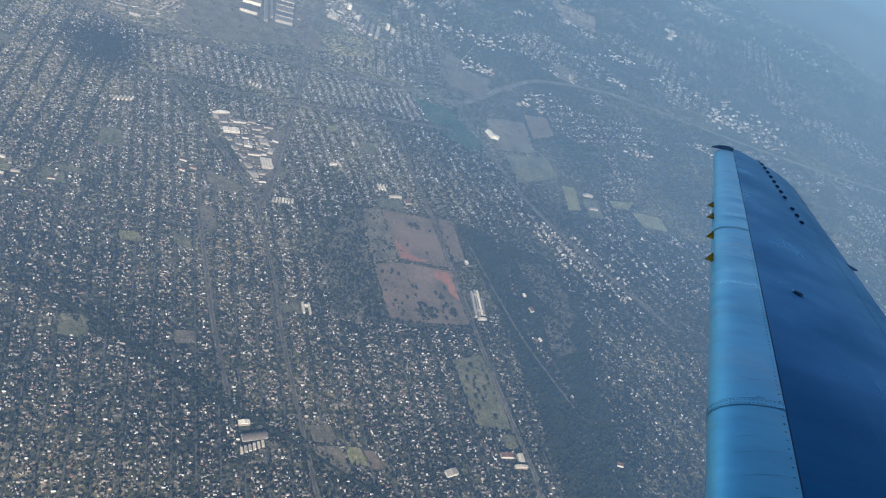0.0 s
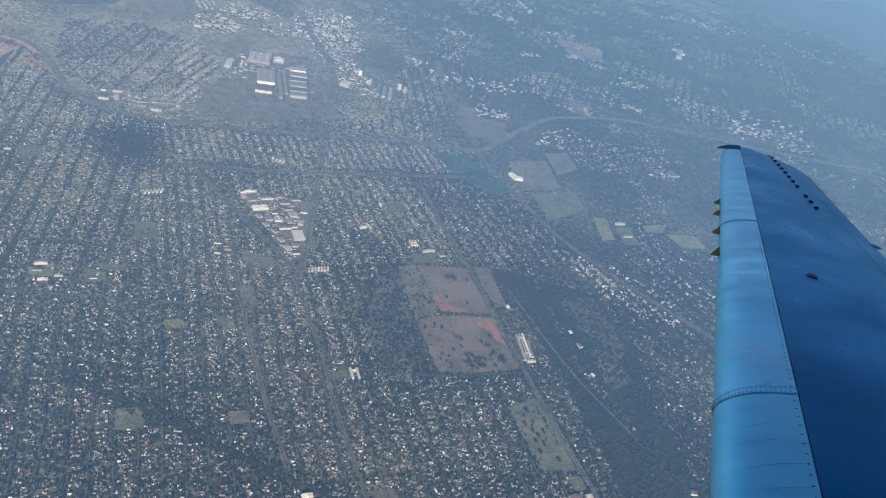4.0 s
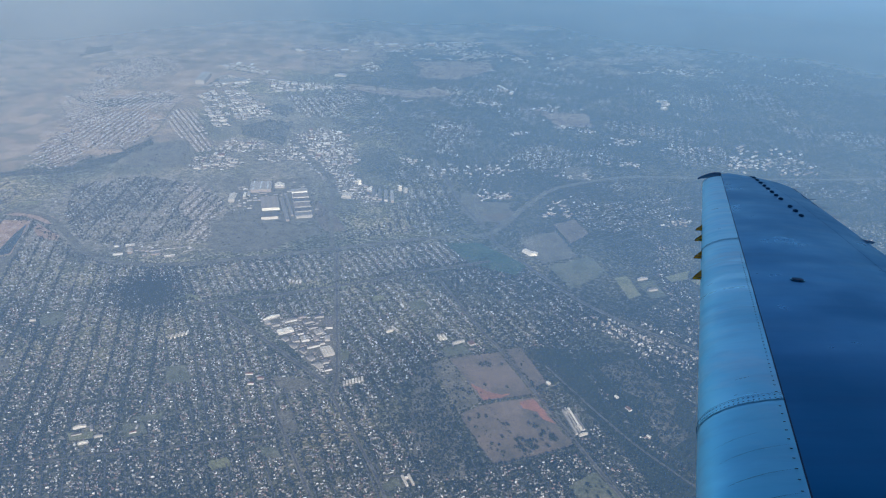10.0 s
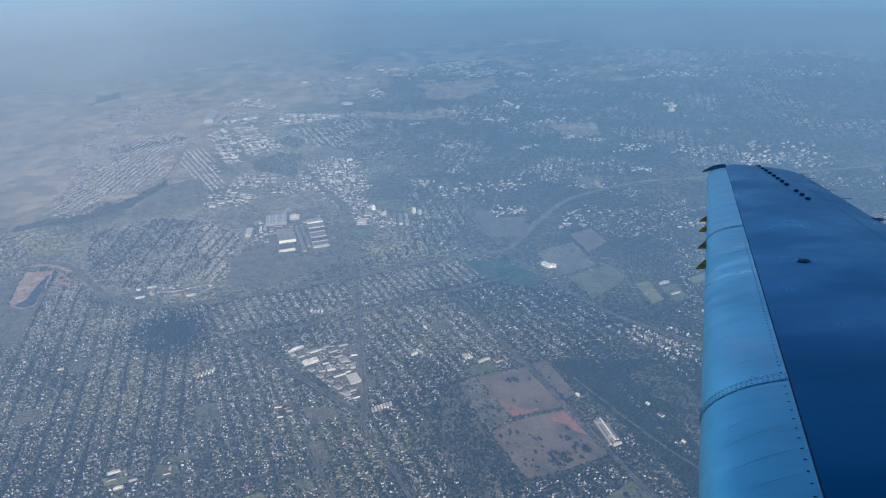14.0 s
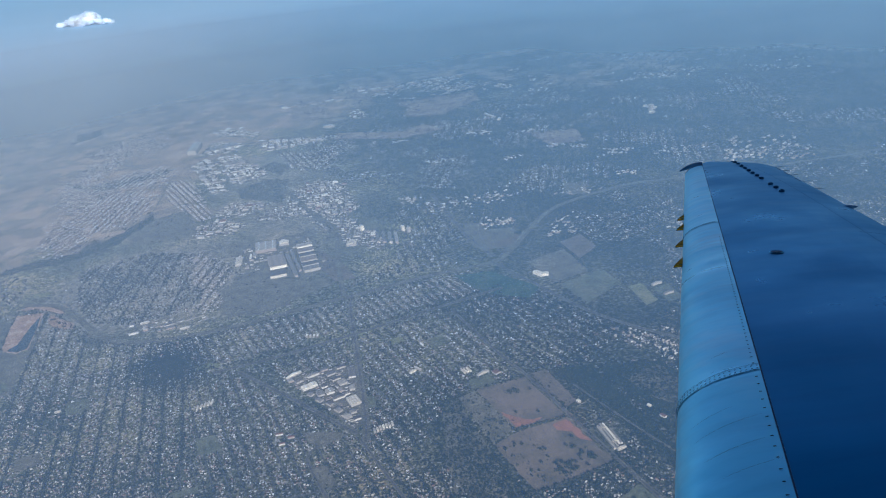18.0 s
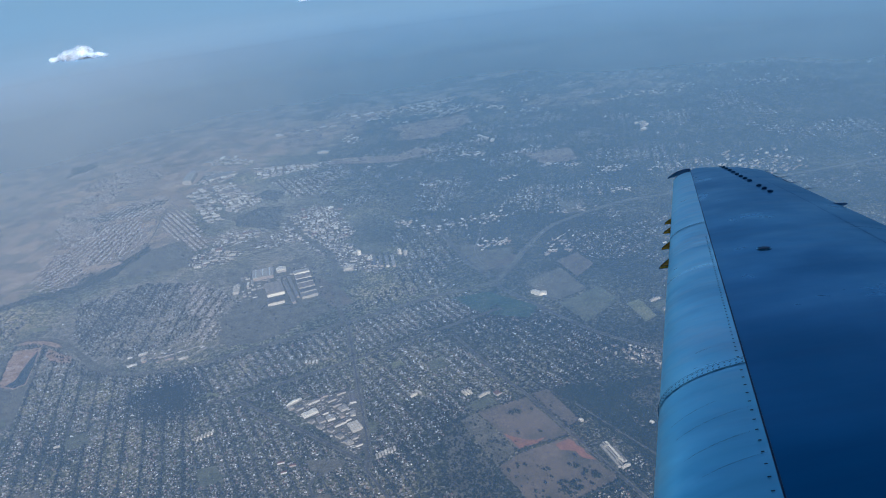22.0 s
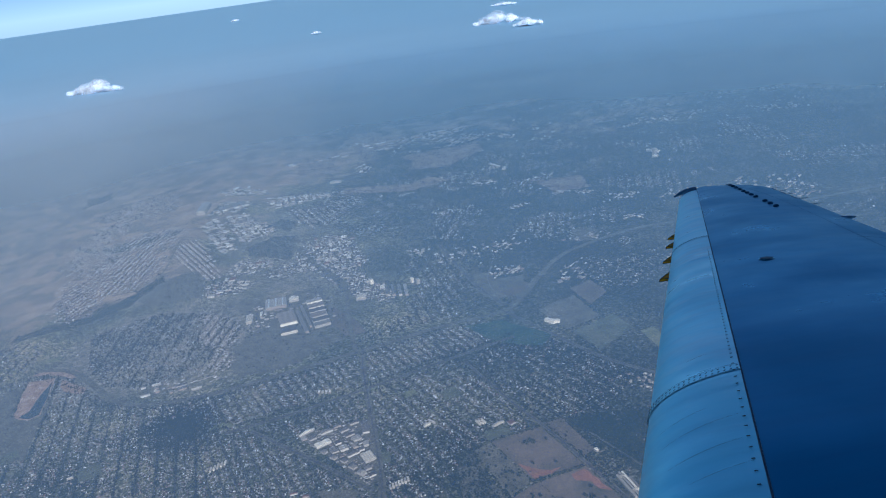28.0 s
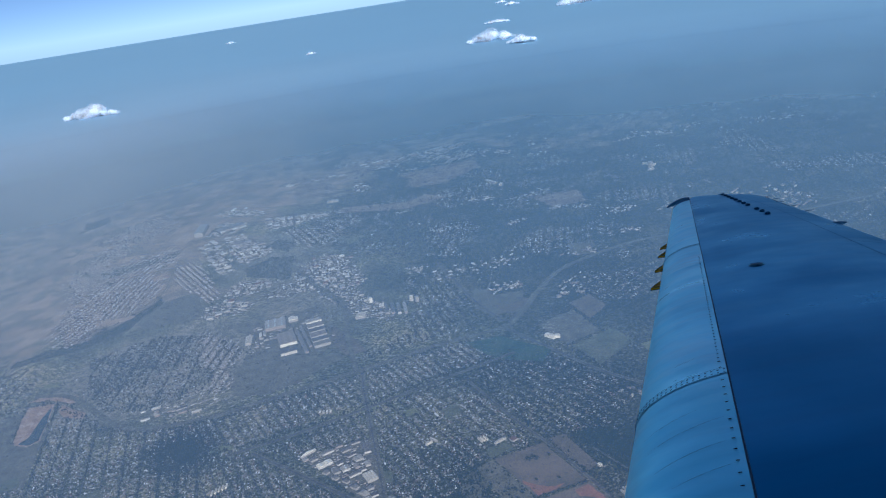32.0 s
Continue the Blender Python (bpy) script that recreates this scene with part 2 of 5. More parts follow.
M_ESTATE = pieces("estate roofs", [(0, (0.1, 0.085, 0.07)), (0.25, (0.15, 0.13, 0.11)), (0.5, (0.21, 0.185, 0.15)), (0.78, (0.3, 0.262, 0.21)), (0.94, (0.6, 0.55, 0.46))], 0.5)
M_DARKROOF = pieces("dark factory roof", [(0, (0.25, 0.2, 0.16)), (0.5, (0.31, 0.255, 0.2))], 0.6, "Random")
M_TILE = pieces("clay tile roof", [(0, (0.22, 0.115, 0.08)), (0.5, (0.19, 0.105, 0.075))], 0.8, "Random")
M_STRIP = pieces("workshop roofs", [(0, (0.17, 0.14, 0.115)), (0.3, (0.34, 0.29, 0.235)), (0.58, (0.58, 0.48, 0.35)), (0.82, (0.92, 0.79, 0.6))], 0.5)
M_SKYLIGHT = pieces("skylight sheet", [(0, (0.75, 0.76, 0.74)), (0.5, (0.65, 0.68, 0.68))], 0.3, "Random", 0.1)

# cloud: white, slightly see-through
M_CLOUD = bpy.data.materials.new("cloud")
M_CLOUD.use_nodes = True
_nt = M_CLOUD.node_tree
_nt.nodes.remove(_nt.nodes["Principled BSDF"])
_dif, _tra, _mix, _thru, _both = (_nt.nodes.new("ShaderNode" + k) for k in ("BsdfDiffuse", "BsdfTransparent", "MixShader", "BsdfTranslucent", "AddShader"))
_dif.inputs[0].default_value, _thru.inputs[0].default_value = (0.66, 0.69, 0.74, 1), (0.62, 0.65, 0.7, 1)
for _a, _c in ((_dif.outputs[0], _both.inputs[0]), (_thru.outputs[0], _both.inputs[1]), (_tra.outputs[0], _mix.inputs[1]), (_both.outputs[0], _mix.inputs[2]), (_mix.outputs[0], _nt.nodes["Material Output"].inputs[0]),
               (ramp_node(_nt, noise_node(_nt, 0.06, 2), [(0.3, (0.03,) * 3), (0.75, (0.3,) * 3)]), _mix.inputs[0])):
    _nt.links.new(_a, _c)

# haze imitated by thin bluish sheets, painted denser farther from the middle of the plan
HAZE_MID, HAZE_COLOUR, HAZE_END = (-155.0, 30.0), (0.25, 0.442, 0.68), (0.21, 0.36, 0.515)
HAZE_NEAR, HAZE_WEST = (0.12, 0.27, 0.55), (0.335, 0.468, 0.645)      # painted airlight: bluer close by, paler over the dry plains to the west


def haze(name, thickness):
    """A see-through sheet painted as haze; thickness is a list of distance from the middle and optical depth there."""
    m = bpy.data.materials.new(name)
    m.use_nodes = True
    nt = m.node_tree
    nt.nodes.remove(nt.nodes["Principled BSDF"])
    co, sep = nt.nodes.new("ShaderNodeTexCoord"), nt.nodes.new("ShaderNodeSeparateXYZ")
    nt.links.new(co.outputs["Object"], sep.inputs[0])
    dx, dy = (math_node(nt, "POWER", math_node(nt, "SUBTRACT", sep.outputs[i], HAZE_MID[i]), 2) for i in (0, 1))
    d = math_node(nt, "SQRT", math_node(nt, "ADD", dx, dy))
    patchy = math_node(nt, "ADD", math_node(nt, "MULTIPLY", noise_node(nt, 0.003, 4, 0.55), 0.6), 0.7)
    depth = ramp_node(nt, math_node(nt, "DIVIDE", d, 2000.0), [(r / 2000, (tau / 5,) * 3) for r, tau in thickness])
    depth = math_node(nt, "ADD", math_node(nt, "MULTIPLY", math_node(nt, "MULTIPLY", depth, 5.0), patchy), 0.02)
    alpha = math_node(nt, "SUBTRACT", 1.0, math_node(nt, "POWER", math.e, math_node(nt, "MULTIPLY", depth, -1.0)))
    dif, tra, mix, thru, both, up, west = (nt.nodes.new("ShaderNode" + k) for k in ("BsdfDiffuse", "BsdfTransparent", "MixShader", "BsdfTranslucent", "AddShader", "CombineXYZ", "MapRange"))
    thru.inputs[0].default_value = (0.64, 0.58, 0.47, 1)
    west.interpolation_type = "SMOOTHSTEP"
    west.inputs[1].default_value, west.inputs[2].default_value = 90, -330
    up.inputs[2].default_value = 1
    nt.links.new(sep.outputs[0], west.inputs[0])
    tint = mix_node(nt, "MIX", math_node(nt, "MULTIPLY", alpha, 4.0), HAZE_NEAR, mix_node(nt, "MIX", west.outputs[0], HAZE_COLOUR, HAZE_WEST))
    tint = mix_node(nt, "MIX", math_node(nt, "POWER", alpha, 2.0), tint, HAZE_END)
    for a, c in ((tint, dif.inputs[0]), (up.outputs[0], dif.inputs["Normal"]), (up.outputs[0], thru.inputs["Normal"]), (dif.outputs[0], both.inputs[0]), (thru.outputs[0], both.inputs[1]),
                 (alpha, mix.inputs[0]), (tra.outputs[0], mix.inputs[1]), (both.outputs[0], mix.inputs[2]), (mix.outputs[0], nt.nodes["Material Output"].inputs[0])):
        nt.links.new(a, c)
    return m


M_HAZE_THIN = haze("thin haze sheet", ((0, 0.0), (400, 0.085), (600, 0.15), (720, 0.21), (800, 0.25), (900, 0.25), (1000, 0.16), (2000, 0.16)))
M_HAZE_FAR = haze("far haze sheet", ((0, 0.0), (400, 0.085), (600, 0.15), (720, 0.21), (800, 0.34), (900, 0.85), (1000, 1.9), (1150, 3.0), (1400, 3.2), (1900, 5.0)))


# ---------------------------------------------------------------- mesh helpers
def mesh_of(name, verts, faces, material):
    """A mesh from arrays: verts (n, 3), faces (m, k)."""
    verts, faces = np.asarray(verts, np.float32), np.asarray(faces, np.int32)
    me = bpy.data.meshes.new(name)
    k = faces.shape[1]
    me.vertices.add(len(verts))
    me.vertices.foreach_set("co", verts.ravel())
    me.loops.add(faces.size)
    me.loops.foreach_set("vertex_index", faces.ravel())
    me.polygons.add(len(faces))
    me.polygons.foreach_set("loop_start", np.arange(0, faces.size, k, dtype=np.int32))
    me.update(calc_edges=True)
    me.validate()
    me.materials.append(material)
    return me


def from_bm(name, bm, material):
    me = bpy.data.meshes.new(name)
    bmesh.ops.recalc_face_normals(bm, faces=bm.faces)
    bm.to_mesh(me)
    bm.free()
    me.materials.append(material)
    return me


def part(name, data, parent, label="", m=None):
    """Links mesh data as one part under a thing or a part."""
    ob = new(name, data)
    ob.parent = parent
    if m is not None:
        ob.matrix_basis = m
    return tagged(ob, label)


def inside(p, poly):
    """Which of the points p lie in the polygon."""
    x, y = p[:, 0], p[:, 1]
    hit = np.zeros(len(p), bool)
    for (x1, y1), (x2, y2) in zip(poly, poly[1:] + poly[:1]):
        if y1 != y2:
            hit ^= ((y1 > y) != (y2 > y)) & (x < (x2 - x1) * (y - y1) / (y2 - y1) + x1)
    return hit


def near_line(p, line, gap):
    """Which of the points p lie nearer than gap to the line."""
    hit = np.zeros(len(p), bool)
    for a, b in zip(line, line[1:]):
        a, b = np.array(a, float), np.array(b, float)
        s = np.clip(((p - a) @ (b - a)) / ((b - a) @ (b - a)), 0, 1)
        hit |= np.hypot(*(p - a - s[:, None] * (b - a)).T) < gap
    return hit


def ragged(poly, amp, step=3.0):
    """The polygon with finer, slightly wavering edges."""
    out = []
    for (x1, y1), (x2, y2) in zip(poly, poly[1:] + poly[:1]):
        n = max(1, int(math.hypot(x2 - x1, y2 - y1) / step))
        for i in range(n):
            x, y = x1 + (x2 - x1) * i / n, y1 + (y2 - y1) * i / n
            w = noise.noise_vector((x * 0.11, y * 0.11, 3.3)) * amp + noise.noise_vector((x * 0.35, y * 0.35, 8.3)) * amp * 0.5
            if amp > 5:
                w += noise.noise_vector((x * 0.016, y * 0.016, 1.3)) * amp * 2.5
            out.append((x + w.x, y + w.y))
    return out


def smooth(line, step=6.0):
    """A smooth curve through the points of a line."""
    p = [np.array(q, float) for q in line]
    p = [2 * p[0] - p[1]] + p + [2 * p[-1] - p[-2]]
    out = []
    for a, b, c, d in zip(p, p[1:], p[2:], p[3:]):
        n = max(1, int(np.hypot(*(c - b)) / step))
        for i in range(n):
            s = i / n
            out.append(0.5 * (2 * b + (c - a) * s + (2 * a - 5 * b + 4 * c - d) * s * s + (3 * b - a - 3 * c + d) * s ** 3))
    return out + [p[-2]]


# ---------------------------------------------------------------- ground, water, haze
bm = bmesh.new()
bmesh.ops.create_circle(bm, cap_ends=True, segments=96, radius=4650, matrix=pose(-190, 30, 0))
ground = tagged(new("ground", from_bm("ground", bm, M_GROUND)), "dark mottled ground of tree-filled suburbs and dry grass", "ground", kind="structure")

PATCHES, LEVEL = [], [0.0]


def patch(name, label, material, poly, amp=0.8, keep_trees=0.0):
    """A patch of ground cover, laid a little above the last."""
    LEVEL[0] += 0.004
    edge = ragged(poly, amp)
    bm = bmesh.new()
    f = bm.faces.new([bm.verts.new((x, y, 0.03 + LEVEL[0])) for x, y in edge])
    bmesh.ops.triangulate(bm, faces=[f])
    PATCHES.append((poly, keep_trees))
    return tagged(new(name, from_bm(name, bm, material)), label, "field", kind="structure")


TOWN = ([(-343, 866), (-324, 875), (-308, 836), (-302, 784), (-333, 758), (-346, 790)], [(-328, 905), (-296, 935), (-246, 938), (-239, 870), (-268, 813), (-299, 805), (-305, 859)],
        [(-343, 1018), (-315, 1093), (-278, 1121), (-281, 1061), (-314, 1017)], [(-322, 1164), (-276, 1215), (-219, 1239), (-213, 1127), (-254, 1098), (-308, 1128)],
        [(-289, 994), (-247, 1029), (-215, 1018), (-223, 951), (-275, 948)], [(-345, 931), (-342, 1015), (-306, 1027), (-290, 985), (-290, 930), (-307, 880)])
TOWN_TURN = (55, 70, 35, 20, 62, 48)
TOWN_ROWS = [(-220, 939), (-196, 944), (-178, 786), (-194, 781), (-223, 877)]
MIDTOWN = [(-304, 704), (-272, 716), (-239, 717), (-208, 694), (-212, 640), (-200, 600), (-216, 572), (-259, 568), (-289, 590), (-302, 630)]
REDTOWN = [(-208, 694), (-186, 672), (-163, 617), (-172, 588), (-196, 562), (-216, 572), (-200, 600), (-212, 640)]
NORTH = (([(-178, 1046), (-154, 1106), (-115, 1074), (-129, 1033), (-164, 1044)], 12), ([(-189, 1004), (-168, 1026), (-158, 895), (-150, 863), (-174, 862)], 7),
         ([(-155, 1024), (-130, 1011), (-111, 950), (-104, 903), (-141, 883), (-153, 930)], 7), ([(-94, 1071), (-53, 1055), (-13, 1033), (-11, 1012), (-64, 1008), (-97, 1012)], -9),
         ([(-150, 1168), (-123, 1174), (-86, 1116), (-92, 1095), (-143, 1134)], -30))
STRIP = (([(-96, 817), (-54, 846), (-34, 819), (-34, 729), (-55, 704), (-87, 720), (-102, 761)], -8), ([(-87, 720), (-52, 702), (-34, 622), (-43, 607), (-71, 643)], -20),
         ([(-174, 797), (-155, 823), (-113, 793), (-145, 771), (-173, 776)], -20), ([(-198, 766), (-168, 771), (-148, 740), (-165, 724), (-203, 734)], -15), ([(-143, 755), (-106, 779), (-94, 740), (-120, 735)], 25))
INDUSTRY = [(-160, 434), (-112, 429), (-122, 362), (-130, 356), (-146, 401)]
COMMERCE = [(53, 389), (74, 391), (100, 364), (122, 339), (114, 305), (88, 321), (70, 343)]
FACTORY = [(-172, 690), (-95, 688), (-92, 590), (-120, 580), (-172, 630)]
CITY = [(340, 620), (392, 703), (465, 679), (430, 600)]

for _poly in TOWN:
    patch("soil_patch", "grey-brown trodden soil of a township", M_SOIL, _poly, 9, 0.015)
patch("valley_floor", "rough green valley below a township", M_WOODS, [(-376, 748), (-350, 758), (-309, 758), (-271, 792), (-239, 834), (-237, 812), (-274, 761), (-311, 740), (-349, 739), (-376, 736)], 3, 0.10)
patch("valley_floor", "rough green valley between township blocks", M_WOODS, [(-341, 1024), (-310, 980), (-263, 1006), (-213, 1006), (-217, 982), (-268, 975), (-312, 958)], 6, 0.02)
patch("valley_floor", "dark green scrub on a plain", M_WOODS, [(-350, 1315), (-316, 1309), (-296, 1317), (-310, 1262), (-353, 1241)], 8, 0.01)
for _poly, _ in NORTH:
    patch("yard", "dusty concrete yards of an industrial estate", M_SIDE, _poly, 3, 0.03)
for _poly, _ in STRIP:
    patch("yard", "dusty concrete yards between workshops", M_SIDE, _poly, 3, 0.04)
patch("yard", "dusty concrete yards of a triangular industrial estate", M_SIDE, INDUSTRY, 0.4)
patch("yard", "dry grass and yards round large factories", M_VERGE, FACTORY, 6, 0.03)
patch("field", "upper brown bare field with tree-lined edges", M_BROWN, [(-51, 362), (-18, 361), (-14, 315), (-45, 315)], 0.6)
patch("field", "rough dry field with scattered bushes", M_VERGE, [(-64, 359), (-52, 361), (-46, 315), (-62, 309)], 0.8, 0.10)
patch("field", "large brown bare field with scattered trees", M_BROWN, [(-62, 307), (-44, 312), (-14, 311), (-10, 267), (-30, 264), (-57, 262)], 1.6)
patch("soil_patch", "bare red soil in a brown field", M_RED, [(-46, 333), (-40, 325), (-34, 319.5), (-26, 318), (-30, 316), (-43, 316)], 2.2)
patch("soil_patch", "bare red soil in a brown field", M_RED, [(-24, 309), (-15.5, 309.5), (-12.5, 287), (-16, 291), (-19, 298), (-24, 303)], 2.2)
patch("field", "brown field beside a road", M_BROWN, [(-14, 363), (-2, 363), (-1, 324), (-10, 321)], 0.6, 0.02)
patch("park", "dry green park with scattered trees", M_GREEN, [(-26, 239), (-8, 246), (-4, 220), (-2.5, 197), (-21, 196)], 0.5, 0.02)
patch("park", "small dry green lawn", M_GREEN, [(-9, 194), (-2, 194), (-1, 185), (-8, 184)], 0.4)
FOREST = [(2, 360), (26, 355), (25, 275), (39, 218), (49, 179), (53, 150), (17, 150), (16, 219), (14, 268), (8, 302)]
patch("woodland_floor", "dark wooded valley", M_WOODS, FOREST, 2, 0.55)
patch("woodland_floor", "dark wooded slope beside a golf course", M_WOODS, [(28, 352), (66, 338), (72, 285), (60, 235), (62, 150), (52, 165), (44, 215), (30, 275)], 3, 0.5)
patch("golf_course", "olive golf course with trees", M_SIDE, [(36, 335), (63, 335), (67, 289), (57, 277), (40, 309)], 2, 0.32)
patch("golf_course", "olive golf course with trees", M_SIDE, [(40, 287), (55, 282), (56, 258), (39, 251)], 2, 0.34)
patch("field", "grey-brown ploughed field", M_VERGE, [(57, 518), (95, 524), (93, 477), (59, 469)], 1)
patch("field", "reddish ploughed field", M_BROWN, [(99, 539), (122, 545), (121, 515), (97, 500)], 1)
patch("field", "dull green field", M_GREEN, [(61, 466), (102, 474), (103, 446), (63, 427)], 1, 0.01)
patch("field", "pale green sports field", M_PALE, [(104, 438), (115, 437), (111, 408), (99, 405)], 0.6)
patch("sports_field", "green sports field with stands", M_GREEN, [(118, 425), (132, 428), (129, 403), (116, 402)], 0.4)
patch("field", "pale dry field", M_PALE, [(144, 430), (169, 436), (158, 422), (144, 421)], 0.6)
patch("field", "pale green field", M_PALE, [(161, 421), (188, 422), (188, 404), (165, 403)], 0.6)
patch("meadow", "damp green meadow beside a motorway", M_MARSH, [(-6, 523), (23, 516), (46, 470), (31, 457), (3, 482)], 1.5, 0.02)
patch("field", "brown open ground by the interchange", M_BROWN, [(40, 584), (64, 592), (77, 569), (61, 556), (39, 556)], 1.5)
patch("field", "brown open ground by a road", M_BROWN, [(-93, 633), (-82, 592), (-79, 560), (-96, 563), (-101, 597)], 1.5)
patch("field", "brown field in a triangle of roads", M_VERGE, [(-159, 368), (-138, 358), (-135, 353), (-150, 349), (-157, 356)], 0.6)
patch("lawn", "dry green square", M_GREEN, [(-219, 391), (-208, 390), (-205, 372), (-219, 373)], 0.5)
patch("lawn", "dry green strip", M_GREEN, [(-235, 346), (-221, 346), (-220, 340), (-233, 341)], 0.4)
patch("lawn", "pale grass by a road junction", M_PALE, [(-215, 478), (-204, 479), (-195, 470), (-210, 467)], 0.8)
patch("lawn", "green school ground", M_GREEN, [(-51, 374), (-38, 374), (-36, 364), (-53, 364)], 0.3)
patch("lawn", "green triangle beside an estate", M_GREEN, [(-118, 389), (-110, 384), (-112, 374), (-118, 373)], 0.4)
patch("lawn", "green playing field", M_GREEN, [(-117, 262), (-107, 266), (-107, 259), (-115, 257)], 0.3)
patch("pitch", "grey-brown playing field", M_VERGE, [(-103, 178), (-91, 179), (-87, 165), (-100, 166)], 0.3)
patch("pitch", "grey hard court", M_VERGE, [(-105, 189), (-95, 190), (-92, 181), (-103, 180)], 0.3)
patch("pitch", "pale olive playing field", M_PALE, [(-89, 179), (-82, 179), (-79, 170), (-87, 170)], 0.3)
patch("pitch", "reddish clay courts", M_BROWN, [(-80.5, 178), (-76, 178), (-71.5, 168.5), (-77, 168.3)], 0.2)
patch("field", "pale dry lot", M_PALE, [(-199, 300), (-189, 301), (-186, 294), (-196, 293)], 0.4)
patch("field", "grey-brown waste ground round a quarry", M_SIDE, [(-364, 625), (-351, 631), (-354, 578), (-333, 563), (-323, 618), (-332, 541), (-335, 505), (-372, 530)], 1.2, 0.01)
patch("field", "brown bare strip below a quarry", M_VERGE, [(-345, 551), (-332, 560), (-335, 510), (-348, 515)], 1.0)
patch("quarry_floor", "orange clay quarry with a pond", M_PIT, [(-348, 635), (-327, 630), (-329, 606), (-332, 568), (-341, 564), (-350, 573), (-352, 581), (-351, 615)], 1.2)
patch("quarry_bank", "pale clay bank along a railway", M_PIT, [(-351, 647), (-333, 651), (-312, 636), (-307, 620), (-317, 623), (-330, 638)], 1.5)
patch("quarry_bank", "pale clay bank beside houses", M_PIT, [(-322, 624), (-302, 595), (-302, 585), (-317, 598), (-322, 609)], 1.5)
patch("meadow", "pale green meadow in a valley", M_PALE, [(-341, 676), (-325, 673), (-328, 663), (-339, 667)], 1.0)
patch("field", "brown dry field by a motorway", M_VERGE, [(-174, 570), (-155, 571), (-153, 557), (-174, 549)], 1.5)
patch("field", "brown bare field by a motorway", M_BROWN, [(-159, 546), (-139, 547), (-137, 539), (-158, 538)], 1.0)
patch("lawn", "pale grass at a road junction", M_PALE, [(-107, 475), (-95, 470), (-97, 460), (-109, 465)], 0.8)
patch("field", "brown waste land inside an interchange", M_VERGE, [(43, 627), (57, 615), (42, 560), (34, 556), (28, 583)], 1.5)
patch("woodland_floor", "leafy ground beside brown fields", M_SIDE, [(-66, 362), (-68, 262), (-86, 258), (-92, 290), (-82, 345)], 6, 0.42)
patch("woodland_floor", "wooded block among houses", M_WOODS, [(-239, 500), (-224, 501), (-219, 484), (-222, 470), (-231, 467), (-236, 482)], 6, 0.4)
patch("woodland_floor", "rough green scrub below a township", M_VERGE, [(-237, 812), (-205, 824), (-195, 776), (-208, 738), (-247, 749), (-265, 775)], 6, 0.03)
patch("woodland_floor", "rough wooded ground beside factories", M_SIDE, [(-145, 862), (-111, 882), (-86, 867), (-106, 786), (-118, 802), (-145, 830)], 4, 0.35)
patch("woodland_floor", "small wood among factories", M_SIDE, [(-113, 931), (-92, 952), (-75, 921), (-90, 890), (-101, 911)], 4, 0.35)
patch("field", "bare brown ground inside a motorway loop", M_VERGE, [(49, 599), (80, 592), (69, 570), (47, 569)], 2)
patch("field", "bare brown ground by a far motorway", M_VERGE, [(174, 675), (193, 657), (174, 631), (160, 644)], 3)
patch("field", "rough open ground by factories", M_VERGE, [(-190, 600), (-172, 625), (-120, 578), (-95, 560), (-180, 545)], 7, 0.03)
patch("lawn", "dry green school field", M_GREEN, [(-241, 341), (-230, 339), (-228, 330), (-239, 328)], 0.5, 0.01)
patch("lawn", "pale grass beside a school", M_PALE, [(-268, 340), (-255, 338), (-254, 332), (-266, 333)], 0.5)
patch("lawn", "dry green pocket park", M_GREEN, [(-172, 306), (-163, 302), (-162, 294), (-171, 298)], 0.4, 0.02)
patch("lawn", "long dry strip of grass along a street", M_SIDE, [(-160, 334), (-152, 331), (-150, 313), (-158, 314)], 0.6, 0.05)
patch("lawn", "dry green park in the suburbs", M_GREEN, [(-298, 470), (-284, 472), (-282, 456), (-297, 455)], 0.6, 0.03)
patch("lawn", "brown dry lot among houses", M_VERGE, [(-322, 420), (-308, 421), (-307, 408), (-321, 407)], 0.6, 0.02)
patch("lawn", "dry green school field", M_GREEN, [(-356, 520), (-341, 522), (-338, 508), (-355, 505)], 0.6, 0.02)
patch("lawn", "pale playing field", M_PALE, [(-282, 265), (-270, 266), (-268, 256), (-281, 255)], 0.4)
patch("lawn", "dry green park in the suburbs", M_GREEN, [(-214, 238), (-203, 239), (-201, 226), (-213, 225)], 0.5, 0.03)
patch("lawn", "brown dry lot among houses", M_VERGE, [(-166, 236), (-157, 237), (-156, 229), (-165, 228)], 0.4, 0.02)
patch("lawn", "dry green park in the suburbs", M_GREEN, [(-60, 435), (-48, 437), (-46, 424), (-59, 422)], 0.5, 0.02)
patch("lawn", "pale lawn beside an avenue", M_PALE, [(-83, 448), (-74, 449), (-73, 441), (-82, 440)], 0.4)
patch("field", "tan dry plain beyond the suburbs", M_PLAIN, [(100, 1409), (153, 1375), (138, 1231), (89, 1222), (73, 1293)], 9, 0.01)
patch("field", "brown open land beyond the suburbs", M_PLAIN, [(126, 1160), (212, 1148), (293, 1184), (234, 1085), (174, 1044), (127, 1051)], 9, 0.02)
patch("field", "tan dry plain beyond an industrial estate", M_PLAIN, [(-15, 1292), (48, 1261), (21, 1135), (-39, 1144)], 8, 0.01)
patch("field", "brown strip of open land along a far road", M_PLAIN, [(11, 1036), (90, 986), (127, 1001), (144, 963), (80, 951), (-2, 1010)], 5, 0.03)
patch("field", "brown open land among far suburbs", M_PLAIN, [(224, 863), (285, 847), (264, 797), (222, 800)], 6, 0.03)
